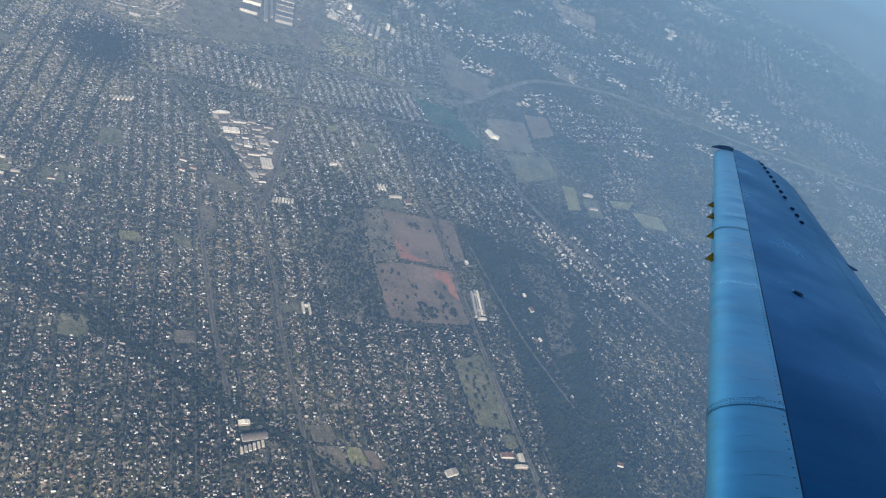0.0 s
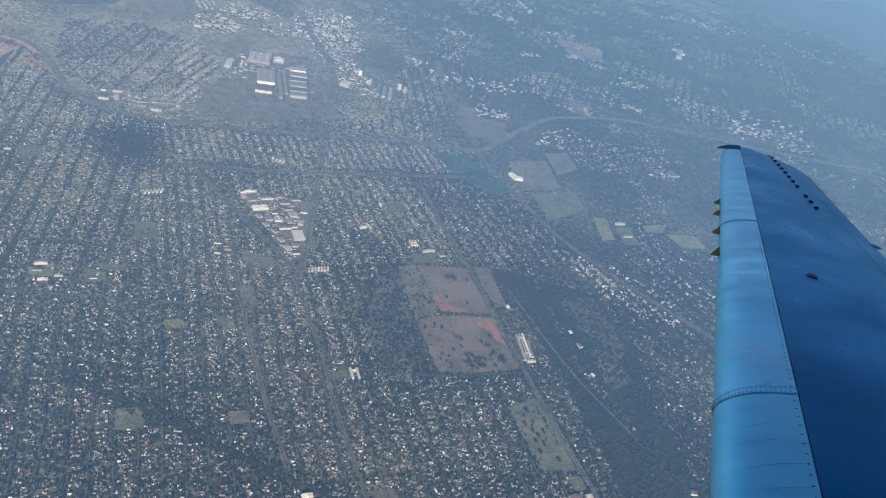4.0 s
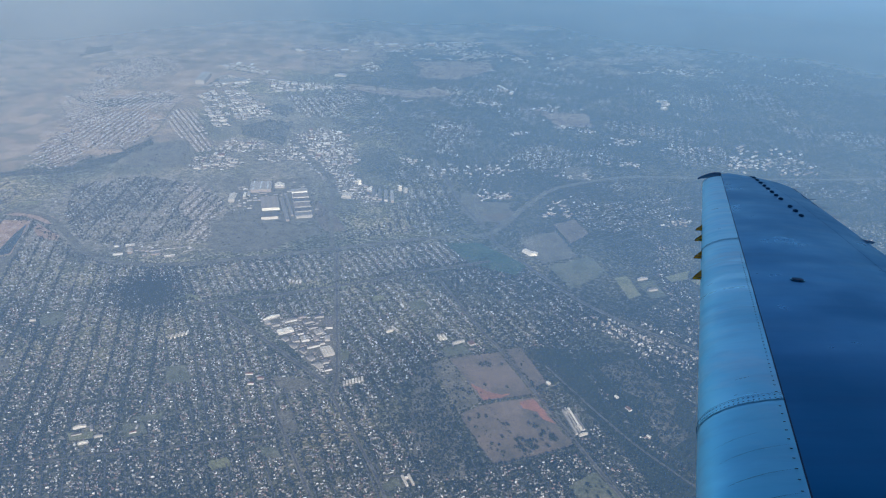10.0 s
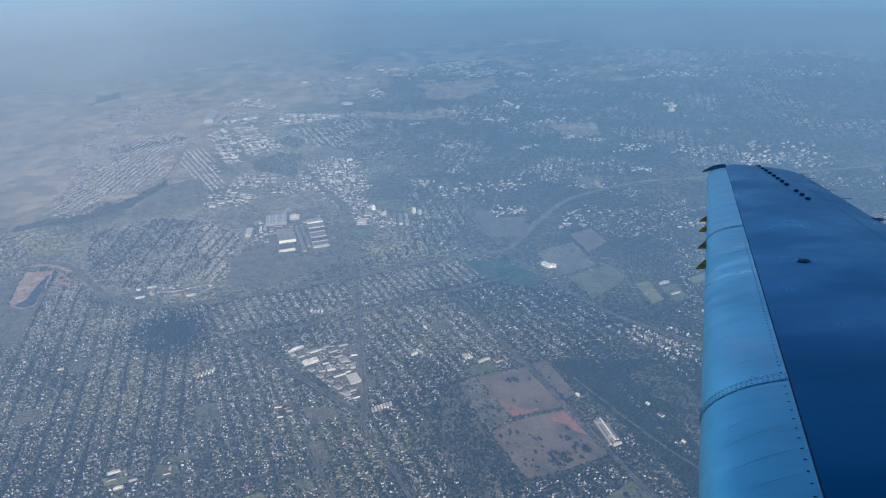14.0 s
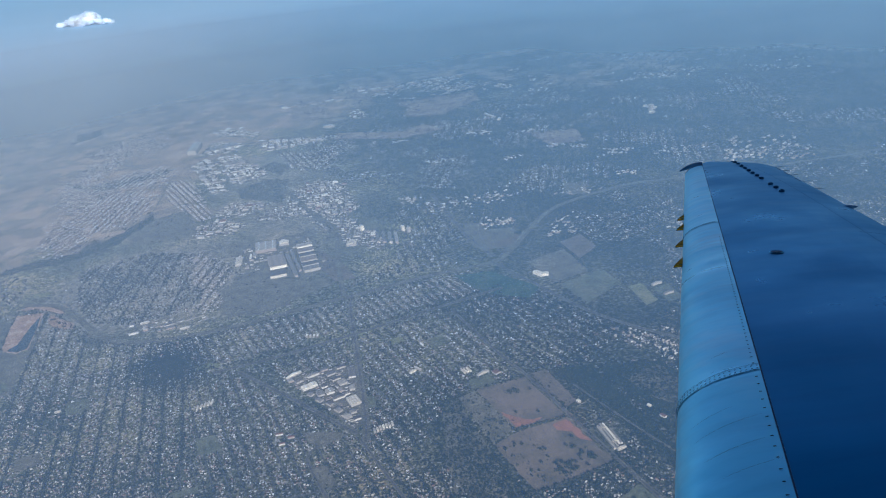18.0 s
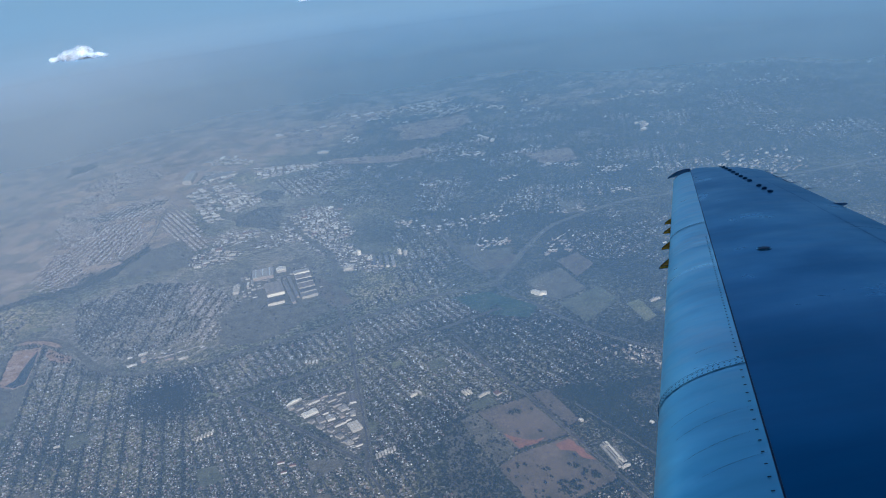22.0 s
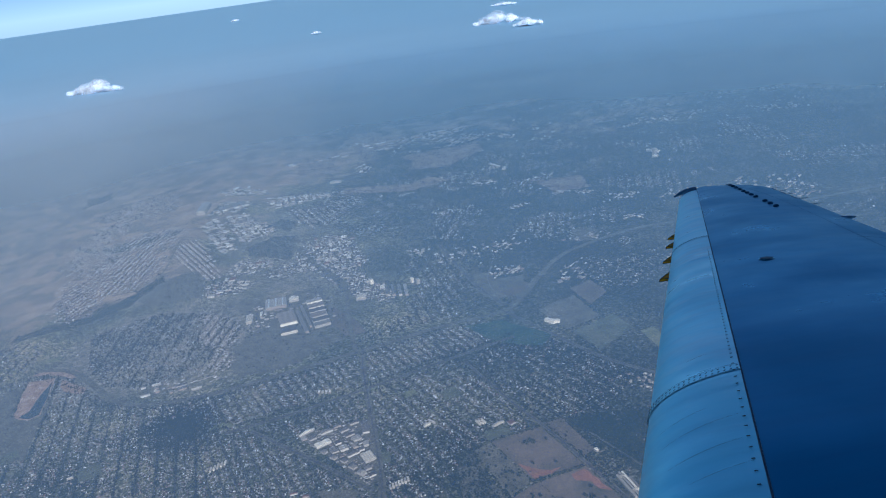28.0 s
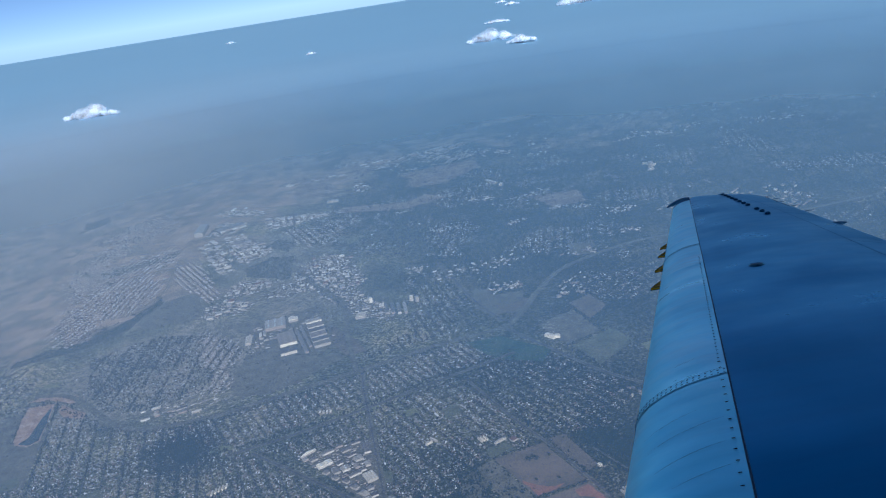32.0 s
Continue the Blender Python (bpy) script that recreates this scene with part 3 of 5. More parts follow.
patch("woodland_floor", "dark wooded ridge beyond the suburbs", M_WOODS, [(150, 1225), (225, 1190), (215, 1165), (150, 1180)], 8, 0.02)
WATER_EDGE = [(-329, 625), (-330, 597), (-333, 569), (-340, 566), (-348, 573), (-341, 579), (-336, 603)]
LEVEL[0] += 0.05
patch("water", "dark quarry pond", M_WATER, WATER_EDGE, 0.6)

# bowl of see-through sheets standing in for haze up to the horizon
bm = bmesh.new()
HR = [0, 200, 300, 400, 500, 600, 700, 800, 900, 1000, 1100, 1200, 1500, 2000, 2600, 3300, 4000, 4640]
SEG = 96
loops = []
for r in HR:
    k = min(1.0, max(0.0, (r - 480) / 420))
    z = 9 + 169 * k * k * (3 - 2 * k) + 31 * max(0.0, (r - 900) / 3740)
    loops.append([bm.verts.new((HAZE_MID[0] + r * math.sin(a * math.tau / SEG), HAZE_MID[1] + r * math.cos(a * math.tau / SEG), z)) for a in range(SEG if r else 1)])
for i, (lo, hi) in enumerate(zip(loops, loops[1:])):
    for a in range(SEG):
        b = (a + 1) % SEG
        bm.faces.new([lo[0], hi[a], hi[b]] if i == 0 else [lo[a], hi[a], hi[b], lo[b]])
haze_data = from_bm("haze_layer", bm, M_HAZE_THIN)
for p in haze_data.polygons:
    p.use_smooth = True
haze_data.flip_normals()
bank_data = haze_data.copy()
bank_data.materials[0] = M_HAZE_FAR
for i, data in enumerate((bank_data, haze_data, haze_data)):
    tagged(new("haze_layer", data), "thin blue sheet standing in for haze over the land", "haze", kind="structure").matrix_basis = pose(0, 0, -1.5 * i)

# ---------------------------------------------------------------- roads
ROADS = []


def road(name, label, line, width, material=M_ROAD, verge=0.0, clear=0.6):
    pts = smooth(line)
    ROADS.append((line, width / 2 + verge + clear))
    for w, m, dz, nm, lb in ((width / 2 + verge, M_SIDE, 0.30, "verge", "dusty roadside verge"), (width / 2, material, 0.33, name, label)):
        if nm == "verge" and not verge:
            continue
        v, f = [], []
        for i, p in enumerate(pts):
            d = pts[min(i + 1, len(pts) - 1)] - pts[max(i - 1, 0)]
            d = d / np.hypot(*d)
            n = np.array((-d[1], d[0])) * w * (1 + 0.12 * noise.noise((p[0] * 0.2, p[1] * 0.2, w)))
            LEVEL[0] += 0.00002
            v += [(*(p + n), dz + LEVEL[0] * 0.3), (*(p - n), dz + LEVEL[0] * 0.3)]
            if i:
                f.append((2 * i - 2, 2 * i - 1, 2 * i + 1, 2 * i))
        tagged(new(nm, mesh_of(nm, v, f, m)), lb, "road", kind="structure")


road("motorway", "pale grey motorway with two carriageways", [(-345, 655), (-314, 632), (-280, 562), (-257, 538), (-212, 526), (-167, 526), (-94, 529), (-23, 533), (29, 530), (50, 541), (86, 577), (117, 605), (150, 622), (220, 633), (283, 621), (448, 586), (700, 560)], 2.0, M_VERGE, 1.9, 1.6)
road("motorway", "grey motorway with two carriageways", [(31, 534), (44, 480), (58, 422), (76, 382), (110, 330), (140, 290)], 1.4, M_ROAD, 1.0, 2)
road("motorway", "grey slip road", [(37, 540), (34, 595), (38, 667), (42, 722)], 1.4, M_ROAD, 2.0, 2)
road("slip_road", "pale looping slip road", [(64, 631), (49, 606), (42, 574), (47, 555), (62, 556), (84, 579)], 0.9, M_YARD, 0.8)
road("slip_road", "grey slip road", [(45, 480), (36, 505), (40, 535), (56, 552)], 1.0, M_ROAD, 0.6)
road("avenue", "wide avenue with trees", [(-204, 463), (-185, 463), (-161, 463), (-105, 468), (-41, 476), (20, 483)], 1.2, M_ROAD, 1.3)
road("avenue", "wide grey avenue", [(-187, 456), (-157, 403), (-129, 351)], 1.2, M_ROAD, 1.2)
road("avenue", "wide grey avenue with a broad verge", [(-90, 530), (-97, 504), (-110, 428), (-123, 355), (-129, 340)], 1.2, M_ROAD, 1.6)
road("avenue", "wide grey avenue", [(-129, 345), (-124, 311), (-118, 271), (-116, 242), (-110, 201), (-103, 155), (-98, 120)], 0.9, M_ROAD, 0.6)
road("street", "grey through street", [(-151, 350), (-161, 342), (-155, 288), (-148, 240), (-140, 200)], 0.9, M_ROAD, 0.8)
road("road", "grey main road", [(-28, 467), (-21, 392), (-16, 361), (-12, 315), (-8, 269), (-6, 247), (-1, 205), (3, 176), (4, 150), (5, 110)], 1.2, M_ROAD, 0.8)
road("railway", "dark railway cutting", [(-240, 262), (-187, 227), (-140, 197), (-106, 175), (-85, 161), (-50, 140)], 1.6, M_WOODS, 0.0, 0.5)
road("road", "road through dark woods", [(5, 340), (13, 300), (22, 262), (33, 232), (40, 215)], 0.6, M_ROAD, 0.4, 0.5)
road("road", "grey road through a factory estate", [(-96, 530), (-86, 600), (-72, 680), (-86, 760), (-98, 850)], 1.2, M_VERGE, 1.6)
road("road", "grey township road", [(-376, 739), (-343, 752), (-307, 779), (-262, 796), (-238, 846), (-215, 960), (-190, 1010)], 1.0, M_VERGE, 0.0)
road("street", "grey cross street", [(-430, 330), (-330, 322), (-250, 318), (-160, 312), (-123, 305)], 0.7, M_ROAD, 0.3)
road("street", "grey cross street", [(-118, 268), (-66, 262), (-10, 265)], 0.7, M_ROAD, 0.3)

# ---------------------------------------------------------------- houses, streets and garden trees
LAND = [p for p, _ in PATCHES]
SPECIAL = []      # footprints of the large buildings: centre and radius


def free(p, gap=0.0, land=True):
    ok = np.ones(len(p), bool)
    for line, w in ROADS:
        ok &= ~near_line(p, line, w + gap)
    if land:
        for poly in LAND:
            ok &= ~inside(p, poly)
    for x, y, r in SPECIAL:
        ok &= np.hypot(p[:, 0] - x, p[:, 1] - y) > r
    return ok


def turned(p, deg):
    c, s = math.cos(radians(deg)), math.sin(radians(deg))
    return p @ np.array([[c, s], [-s, c]])


GABLE_V = np.array([(-1, -1, 0), (1, -1, 0), (1, 1, 0), (-1, 1, 0), (-0.7, 0, 1), (0.7, 0, 1)], float)
GABLE_F = np.array([(0, 1, 5), (0, 5, 4), (2, 3, 4), (2, 4, 5), (1, 2, 5), (3, 0, 4)])
RIDGE_V = GABLE_V * np.array([(1, 1, 1)] * 4 + [(1 / 0.7, 1, 1)] * 2)
BOX_V = np.array([(-1, -1, 0), (1, -1, 0), (1, 1, 0), (-1, 1, 0), (-1, -1, 1), (1, -1, 1), (1, 1, 1), (-1, 1, 1)], float)
BOX_F = np.array([(0, 1, 5, 4), (1, 2, 6, 5), (2, 3, 7, 6), (3, 0, 4, 7)])
SHED_V = np.array([(-1, -1, 0), (1, -1, 0), (1, 1, 0), (-1, 1, 0), (-1, -1, 1), (1, -1, 1), (1, 1, 0.8), (-1, 1, 0.8)], float)
SHED_F = np.array([(0, 1, 5, 4), (1, 2, 6, 5), (2, 3, 7, 6), (3, 0, 4, 7), (4, 5, 6, 7)])


def scatter(unit, faces, place, turn, size, z):
    """Copies of a unit shape as one array: place (n, 2), turn (n), size (n, 3), z (n)."""
    v = unit[None] * size[:, None]
    c, s = np.cos(turn)[:, None], np.sin(turn)[:, None]
    out = np.stack([v[..., 0] * c - v[..., 1] * s + place[:, :1], v[..., 0] * s + v[..., 1] * c + place[:, 1:], v[..., 2] + z[:, None]], -1)
    return out.reshape(-1, 3), (faces[None] + (np.arange(len(place)) * len(unit))[:, None, None]).reshape(-1, faces.shape[1])


def groves(p):
    """From -1 in open quarters to 1 in leafy ones."""
    x, y = p[:, 0], p[:, 1]
    a = np.sin(x * 0.055 + 1.7 * np.sin(y * 0.037 + 0.4)) * np.sin(y * 0.062 + 1.5 * np.sin(x * 0.029 + 2.1))
    b = np.sin(x * 0.17 + 1.9 * np.sin(y * 0.13)) * np.sin(y * 0.19 + 1.8 * np.sin(x * 0.11 + 1.0))
    return 0.6 * a + 0.5 * b


STREETS, TREES, SINGLE = [], [], []
CROSS = 27.0      # from one cross street to the next


def houses(poly, deg, block, plot, size, keep, trees, roof=M_ROOF, wall=M_WALL, label="rows of detached suburban houses among trees", land=True, jitter=0.35, fill=0.0, storey=0.42, streets=True, origin=None, rows=0, clumped=0.0, edge=1.5, rowed=0.4):
    """Rows of houses back to back between streets, with gardens and street trees."""
    pts = np.array(poly, float)
    mid = pts.mean(0) if origin is None else np.array(origin, float)
    r = math.ceil(np.hypot(*(pts - mid).T).max() / block) * block
    u0 = np.arange(-r, r, block)
    v0 = np.arange(-r, r, plot)
    rows = rows or max(2, round((block - 2) / 2.5))
    lane = 1.7 / block
    u, v = np.meshgrid(np.concatenate([u0 + block * (lane + (1 - 2 * lane) * (i + 0.5) / rows) for i in range(rows)]), v0, indexing="ij")
    p = np.stack([u.ravel(), v.ravel()], -1)
    p += rng.uniform(-1, 1, p.shape) * ((block - 2.3) / rows * 0.42, plot * jitter * 1.5)
    p = turned(p, deg - 90) + mid
    ok = inside(p + rng.normal(0, edge, p.shape), poly) & (rng.random(len(p)) < keep)
    if streets:
        along = v.ravel() + 0.31 * CROSS + 7.0 * np.floor(u.ravel() / (4 * block))
        ok &= np.abs(along % CROSS - CROSS / 2) > 1.3
        built = rng.choice((0.45, 0.8, 1.0, 1.0, 1.0, 1.0), (64, 64))
        ok &= rng.random(len(p)) < built[np.floor(u.ravel() / block).astype(int) % 64, np.floor(along / CROSS + 0.5).astype(int) % 64]
    p = p[ok]
    if clumped:
        lump = np.array([noise.noise((x * 0.016, y * 0.016, 1.7)) + 0.6 * noise.noise((x * 0.05, y * 0.05, 4.1)) for x, y in p])
        p = p[lump > clumped]
    p = p[free(p, 0.5, land)]
    n = len(p)
    turn = np.radians(deg + rng.choice([0, 90], n) + rng.normal(0, 6, n))
    sz = np.stack([size * rng.uniform(0.22, 0.54, n), size * rng.uniform(0.16, 0.28, n), storey * rng.uniform(0.8, 1.25, n) * np.where(rng.random(n) < 0.12, 1.7, 1)], -1)
    pick = inside(p, SINGLES) if roof is M_ROOF else np.zeros(n, bool)
    for i in np.nonzero(pick)[0]:
        SINGLE.append((p[i], turn[i], sz[i]))
    p, turn, sz = p[~pick], turn[~pick], sz[~pick]
    n = len(p)
    if n:
        v_, f_ = scatter(BOX_V, BOX_F, p, turn, sz, np.full(n, 0.02))
        tagged(new("house_walls", mesh_of("house_walls", v_, f_, wall)), label, "house", kind="stuff")
        rs = sz * (1.12, 1.15, 0.55)
        v_, f_ = scatter(GABLE_V, GABLE_F, p, turn, rs, 0.02 + sz[:, 2])
        tagged(new("house_roofs", mesh_of("house_roofs", v_, f_, roof)), "roofs of " + label, "roof", kind="stuff")
        k = rng.integers(0, n, int(n * 2.0))
        q = p[k] + rng.normal(0, 0.95, (len(k), 2))
        ok = free(q, 0.2, land)
        q, k = q[ok], k[ok]
        qs = np.stack([size * rng.uniform(0.1, 0.26, len(k)), size * rng.uniform(0.09, 0.18, len(k)), storey * rng.uniform(0.5, 0.9, len(k))], -1)
        v_, f_ = scatter(SHED_V, SHED_F, q, turn[k], qs, np.full(len(k), 0.02))
        tagged(new("outbuildings", mesh_of("outbuildings", v_, f_, roof)), "garages and cottages behind " + label, "outbuilding", kind="stuff")
    if streets:
        su, sv = np.meshgrid(u0, np.arange(-r, r, 6.0), indexing="ij")
        sp = turned(np.stack([su.ravel(), sv.ravel()], -1), deg - 90) + mid
        sp = sp[inside(sp, poly) & free(sp, 0, land)]
        if len(sp):
            STREETS.append(scatter(BOX_V[4:] * (1, 1, 0.04), np.array([(0, 1, 2, 3)]), sp, np.full(len(sp), radians(deg - 90)), np.tile((0.4, 3.0, 1.0), (len(sp), 1)), np.full(len(sp), 0.25)))
    area = (2 * r) ** 2
    m = int(area * trees * 3.9)
    t = rng.uniform(-r, r, (m, 2))
    k = int(m * rowed)
    t[:k, 0] = np.round(t[:k, 0] / block) * block + rng.normal(0, 0.55, k)
    t = turned(t, deg - 90) + mid
    t = t[inside(t, poly)]
    t = t[rng.random(len(t)) < np.clip(0.62 + 0.75 * groves(t), 0.12, 1)]
    TREES.append(t[free(t, -0.9, land)])
    return n


SINGLES = [(-58, 168), (-26, 168), (-28, 196), (-60, 198)]

# ---------------------------------------------------------------- large buildings
def box_bm(w, l, h, z=0.0):
    bm = bmesh.new()
    bmesh.ops.create_cube(bm, size=1, matrix=Matrix.Translation((0, 0, z + h / 2)) @ Matrix.Diagonal((w, l, h, 1)))
    return bm


def gable_bm(w, l, rise, z, bays):
    """A roof of one or more shallow ridges along l, side by side over w."""
    bm = bmesh.new()
    b = w / bays
    for i in range(bays):
        x = -w / 2 + b * i
        for a, c in (((x, z), (x + b / 2, z + rise)), ((x + b / 2, z + rise), (x + b, z))):
            q = [bm.verts.new((a[0], -l / 2, a[1])), bm.verts.new((c[0], -l / 2, c[1])), bm.verts.new((c[0], l / 2, c[1])), bm.verts.new((a[0], l / 2, a[1]))]
            bm.faces.new(q)
        for y in (-l / 2, l / 2):
            bm.faces.new([bm.verts.new((x, y, z)), bm.verts.new((x + b, y, z)), bm.verts.new((x + b / 2, y, z + rise))])
    return bm


def building(name, label, category, x, y, w, l, h, deg, roof=None, wall=None, bays=1, lights=0, group=""):
    """A shed or block: body, ridged roof, strips of skylights."""
    roof, wall = roof or M_SHED, wall or M_SHEDWALL
    SPECIAL.append((x, y, max(w, l) * 0.5 + 0.6))
    thing = tagged(new(name), label, category, group)
    thing.matrix_basis = pose(x, y, 0.45, 0, 0, deg)
    part("body", from_bm("body", box_bm(w, l, h + 0.45, -0.45), wall), thing)
    rise = 0.16 * w / bays * 0.6 + 0.03
    part("roof", from_bm("roof", gable_bm(w * 1.02, l * 1.02, rise, h + 0.01, bays), roof), thing)
    if lights:
        n = max(2, int(l / 2.2))
        b = w / bays
        strip = from_bm("skylight", box_bm(b * 0.16, l / n * 0.5, 0.04), M_SKYLIGHT)
        for i in range(min(bays, 6)):
            for j in range(n):
                part("skylight", strip, thing, "", pose(-w / 2 + b * (i + 0.5), -l / 2 + l / n * (j + 0.5), h + rise))
    return thing


EST = "sheds of the triangular estate"
for row in (
    (-146, 414.5, 10.2, 4.6, 1.0, 13, M_WHITE, 2), (-135, 402.5, 5.0, 5.2, 1.0, 4, M_WHITE, 1), (-123.5, 385, 7.0, 9.5, 1.2, 8, M_WHITE, 4), (-117, 418, 4.5, 12, 1.0, -8, None, 2),
    (-153, 433, 11.5, 1.6, 0.8, 23, M_WHITE, 1), (-141, 427, 8, 2.2, 0.8, 12, None, 1), (-130, 423, 6, 3, 0.8, 12, None, 2), (-125, 409, 5.5, 5, 0.9, 10, None, 2), (-128, 415, 6, 1.8, 0.8, 10, None, 1),
    (-141, 403, 4.5, 5.5, 0.9, 6, None, 2), (-131, 393, 8.0, 2.4, 0.9, 10, None, 1), (-147, 405, 4, 3, 0.8, -60, None, 1), (-143, 396, 4.5, 3, 0.8, -60, None, 1), (-138, 389, 4.5, 2.6, 0.8, -60, None, 1),
    (-134.5, 380, 5, 3.2, 0.9, -62, None, 1), (-131, 371, 6, 3.4, 0.9, -62, None, 1), (-126.5, 374, 4, 3, 0.8, 8, None, 1), (-126, 366, 4.4, 2.4, 0.8, 8, None, 1), (-151, 424, 5, 3, 0.8, 15, None, 1), (-156, 427, 3.5, 3, 0.7, 15, None, 1),
    (-121, 400, 3.5, 5, 0.8, -8, None, 1), (-137, 410, 4, 2.4, 0.8, 8, None, 1), (-133, 430, 5, 2, 0.8, 4, None, 1), (-122, 428, 6, 2, 0.8, 4, None, 1), (-128, 401, 3, 4, 0.8, 8, M_DARKROOF, 1), (-125.5, 395, 4, 2, 0.8, 8, None, 1),
):
    x, y, w, l, h, deg, rf, bays = row
    building("warehouse", "white-roofed warehouse on a dusty estate" if rf is M_WHITE else "grey sheet-roofed workshop on a dusty estate", "warehouse", x, y, w, l, h, deg, rf, None, bays, int(rf is M_WHITE), EST)
FAC = "factory halls"
building("factory", "large pale factory hall with a bright front", "factory", -139, 668, 19, 20, 2.6, -8, M_WHITE, None, 3, 1, FAC)
building("factory", "long low wing of a pale factory", "factory", -122, 669, 9, 7, 2.0, -8, M_WHITE, None, 1, 0, FAC)
building("factory", "dark-roofed factory hall with white walls", "factory", -135, 628, 15, 26, 2.2, -2, M_DARKROOF, M_WHITE, 3, 0, FAC)
building("factory", "pale-roofed factory hall with white walls", "factory", -138, 601, 14, 10, 2.2, -2, None, M_WHITE, 3, 0, FAC)
for yy, dark in ((652, 0), (640, 1), (629, 0), (618, 1), (607, 0), (597, 0)):
    building("factory", "dark saw-roofed factory hall" if dark else "pale saw-roofed factory hall", "factory", -106 - (652 - yy) * 0.06, yy, 14, 7 if not dark else 9, 2.0, 0, M_DARKROOF if dark else None, M_WHITE, 3, 0, FAC)
building("factory", "long narrow factory shed", "factory", -124, 614, 3, 50, 1.6, 0, None, None, 1, 0, FAC)
building("factory", "long narrow factory shed", "factory", -119, 622, 2.2, 46, 1.5, 0, None, None, 1, 0, FAC)
building("warehouse", "small white warehouse on open ground", "warehouse", -166, 648, 6, 16, 1.6, -10, M_WHITE, None, 1, 0, FAC)
building("warehouse", "small white warehouse on open ground", "warehouse", -155, 652, 2.2, 10, 1.4, -10, M_WHITE, None, 1, 0, FAC)
building("warehouse", "small white warehouse on open ground", "warehouse", -151, 655, 2.2, 10, 1.4, -10, M_WHITE, None, 1, 0, FAC)
building("warehouse", "tall white warehouse standing alone", "warehouse", -180, 1078, 12, 44, 5.0, -14, M_WHITE, M_WHITE, 1, 0)
for xx, yy, ww, ll, rf in ((-4.0, 285, 1.5, 21, M_WHITE), (-1.9, 286, 1.1, 22, None), (-0.2, 286.5, 1.3, 20, M_WHITE), (1.5, 284, 1.0, 14, None)):
    building("school", "long pale school wing between road and woods", "school", xx + 0.02 * (yy - 285), yy, ww, ll, 0.8, -3, rf, None, 1, 0, "school wings by the woods")
for yy, ww in ((293.5, 4.5), (280, 4.0), (273.5, 5.5)):
    building("school", "pale cross block linking school wings", "school", -1.2, yy, ww, 1.3, 0.7, 8, M_WHITE, None, 1, 0, "school wings by the woods")
for dx in (-1.6, 1.6):
    building("school", "white school wing beside a playing field", "school", -103.2 + dx, 262, 1.2, 7.6, 0.8, 6, M_WHITE, None, 1, 0)
building("school", "white school link block", "school", -103.2, 264, 2.0, 1.2, 0.7, 6, M_WHITE, None, 1, 0)
for i in range(7):
    building("shop", "white-roofed shop in a row by a crossroads", "shop", -119.5 + i * 1.9, 349.5 + i * 0.35, 1.3, 3.6, 0.7, -8, M_WHITE, None, 1, 0, "row of shops")
for i in range(5):
    building("hall", "white-roofed long hall in a row of five", "hall", -216 + i * 2.3, 423.6 + i * 0.75, 1.0, 4.4, 0.7, -18, M_WHITE, M_WHITE, 1, 0, "row of five halls")
building("stadium_hall", "bright white angular hall beside fields", "hall", 55, 490, 4.5, 9.5, 1.6, 22, M_WHITE, M_WHITE, 1, 0)
building("stadium_hall", "low white wing of an angular hall", "hall", 59, 487, 5, 4, 1.2, -30, M_WHITE, M_WHITE, 1, 0)
building("tower_block", "tall white tower block in far suburbs", "tower", 405, 868, 5, 5, 8, 20, M_WHITE, M_WHITE, 1, 0)
building("office_block", "low white block beside a tower", "office", 412, 882, 4, 20, 2.5, 20, M_WHITE, M_WHITE, 1, 0)
building("office_block", "low white block beside a tower", "office", 398, 856, 9, 4, 1.8, 20, M_WHITE, M_WHITE, 1, 0)
building("warehouse", "long flat white warehouse in the distance", "warehouse", 8, 1080, 16, 7, 1.6, -20, M_WHITE, M_WHITE, 1, 0)
building("mall", "bright white mall in the distance", "mall", 219, 985, 4, 26, 1.4, 8, M_WHITE, M_WHITE, 1, 0)
building("mall", "bright white mall in the distance", "mall", 222, 958, 5, 12, 1.5, -30, M_WHITE, M_WHITE, 1, 0)
arched = tagged(new("hall"), "grey curved-roof hall by a railway", "hall")
arched.matrix_basis = pose(-128.5, 180.3, 0.05, 0, 0, 14)
SPECIAL.append((-128.5, 180.3, 6))
part("body", from_bm("body", box_bm(11, 3.6, 0.7), M_SHEDWALL), arched)
bm = bmesh.new()
arch = [[bm.verts.new((x * (1 - 0.06 * abs(math.cos(a)) * (abs(x) > 5)), 1.9 * math.cos(a), 0.7 + 0.8 * math.sin(a))) for a in [math.pi * k / 10 for k in range(11)]] for x in (-5.6, -4.9, 0, 4.9, 5.6)]
for a, b in zip(arch, arch[1:]):
    for i in range(10):
        bm.faces.new([a[i], a[i + 1], b[i + 1], b[i]])
for end in (arch[0], arch[-1]):
    bm.faces.new(end)
part("roof", from_bm("roof", bm, M_SHED), arched, "curved grey sheet roof")
building("hall", "pale low hall behind a curved roof", "hall", -133.2, 186.8, 5.0, 2.2, 0.8, 10, M_WHITE, None, 1, 0)
for k in range(6):
    building("workshop", "small white workshop in a row by a railway", "workshop", -133.8 + k * 1.75, 172.6 + k * 0.85, 1.1, 3.0, 0.6, 8, M_WHITE, None, 1, 0, "row of workshops by the railway")
building("school", "red-tiled school block by a road", "school", -9, 181, 6.5, 2.6, 0.8, 3, M_TILE, None, 1, 0)
building("school", "white courtyard school block", "school", -2, 180, 3.4, 4.2, 0.9, 3, M_WHITE, None, 1, 0)
building("school", "long white school block", "school", -3, 175, 7, 1.5, 0.8, 3, M_WHITE, None, 1, 0)
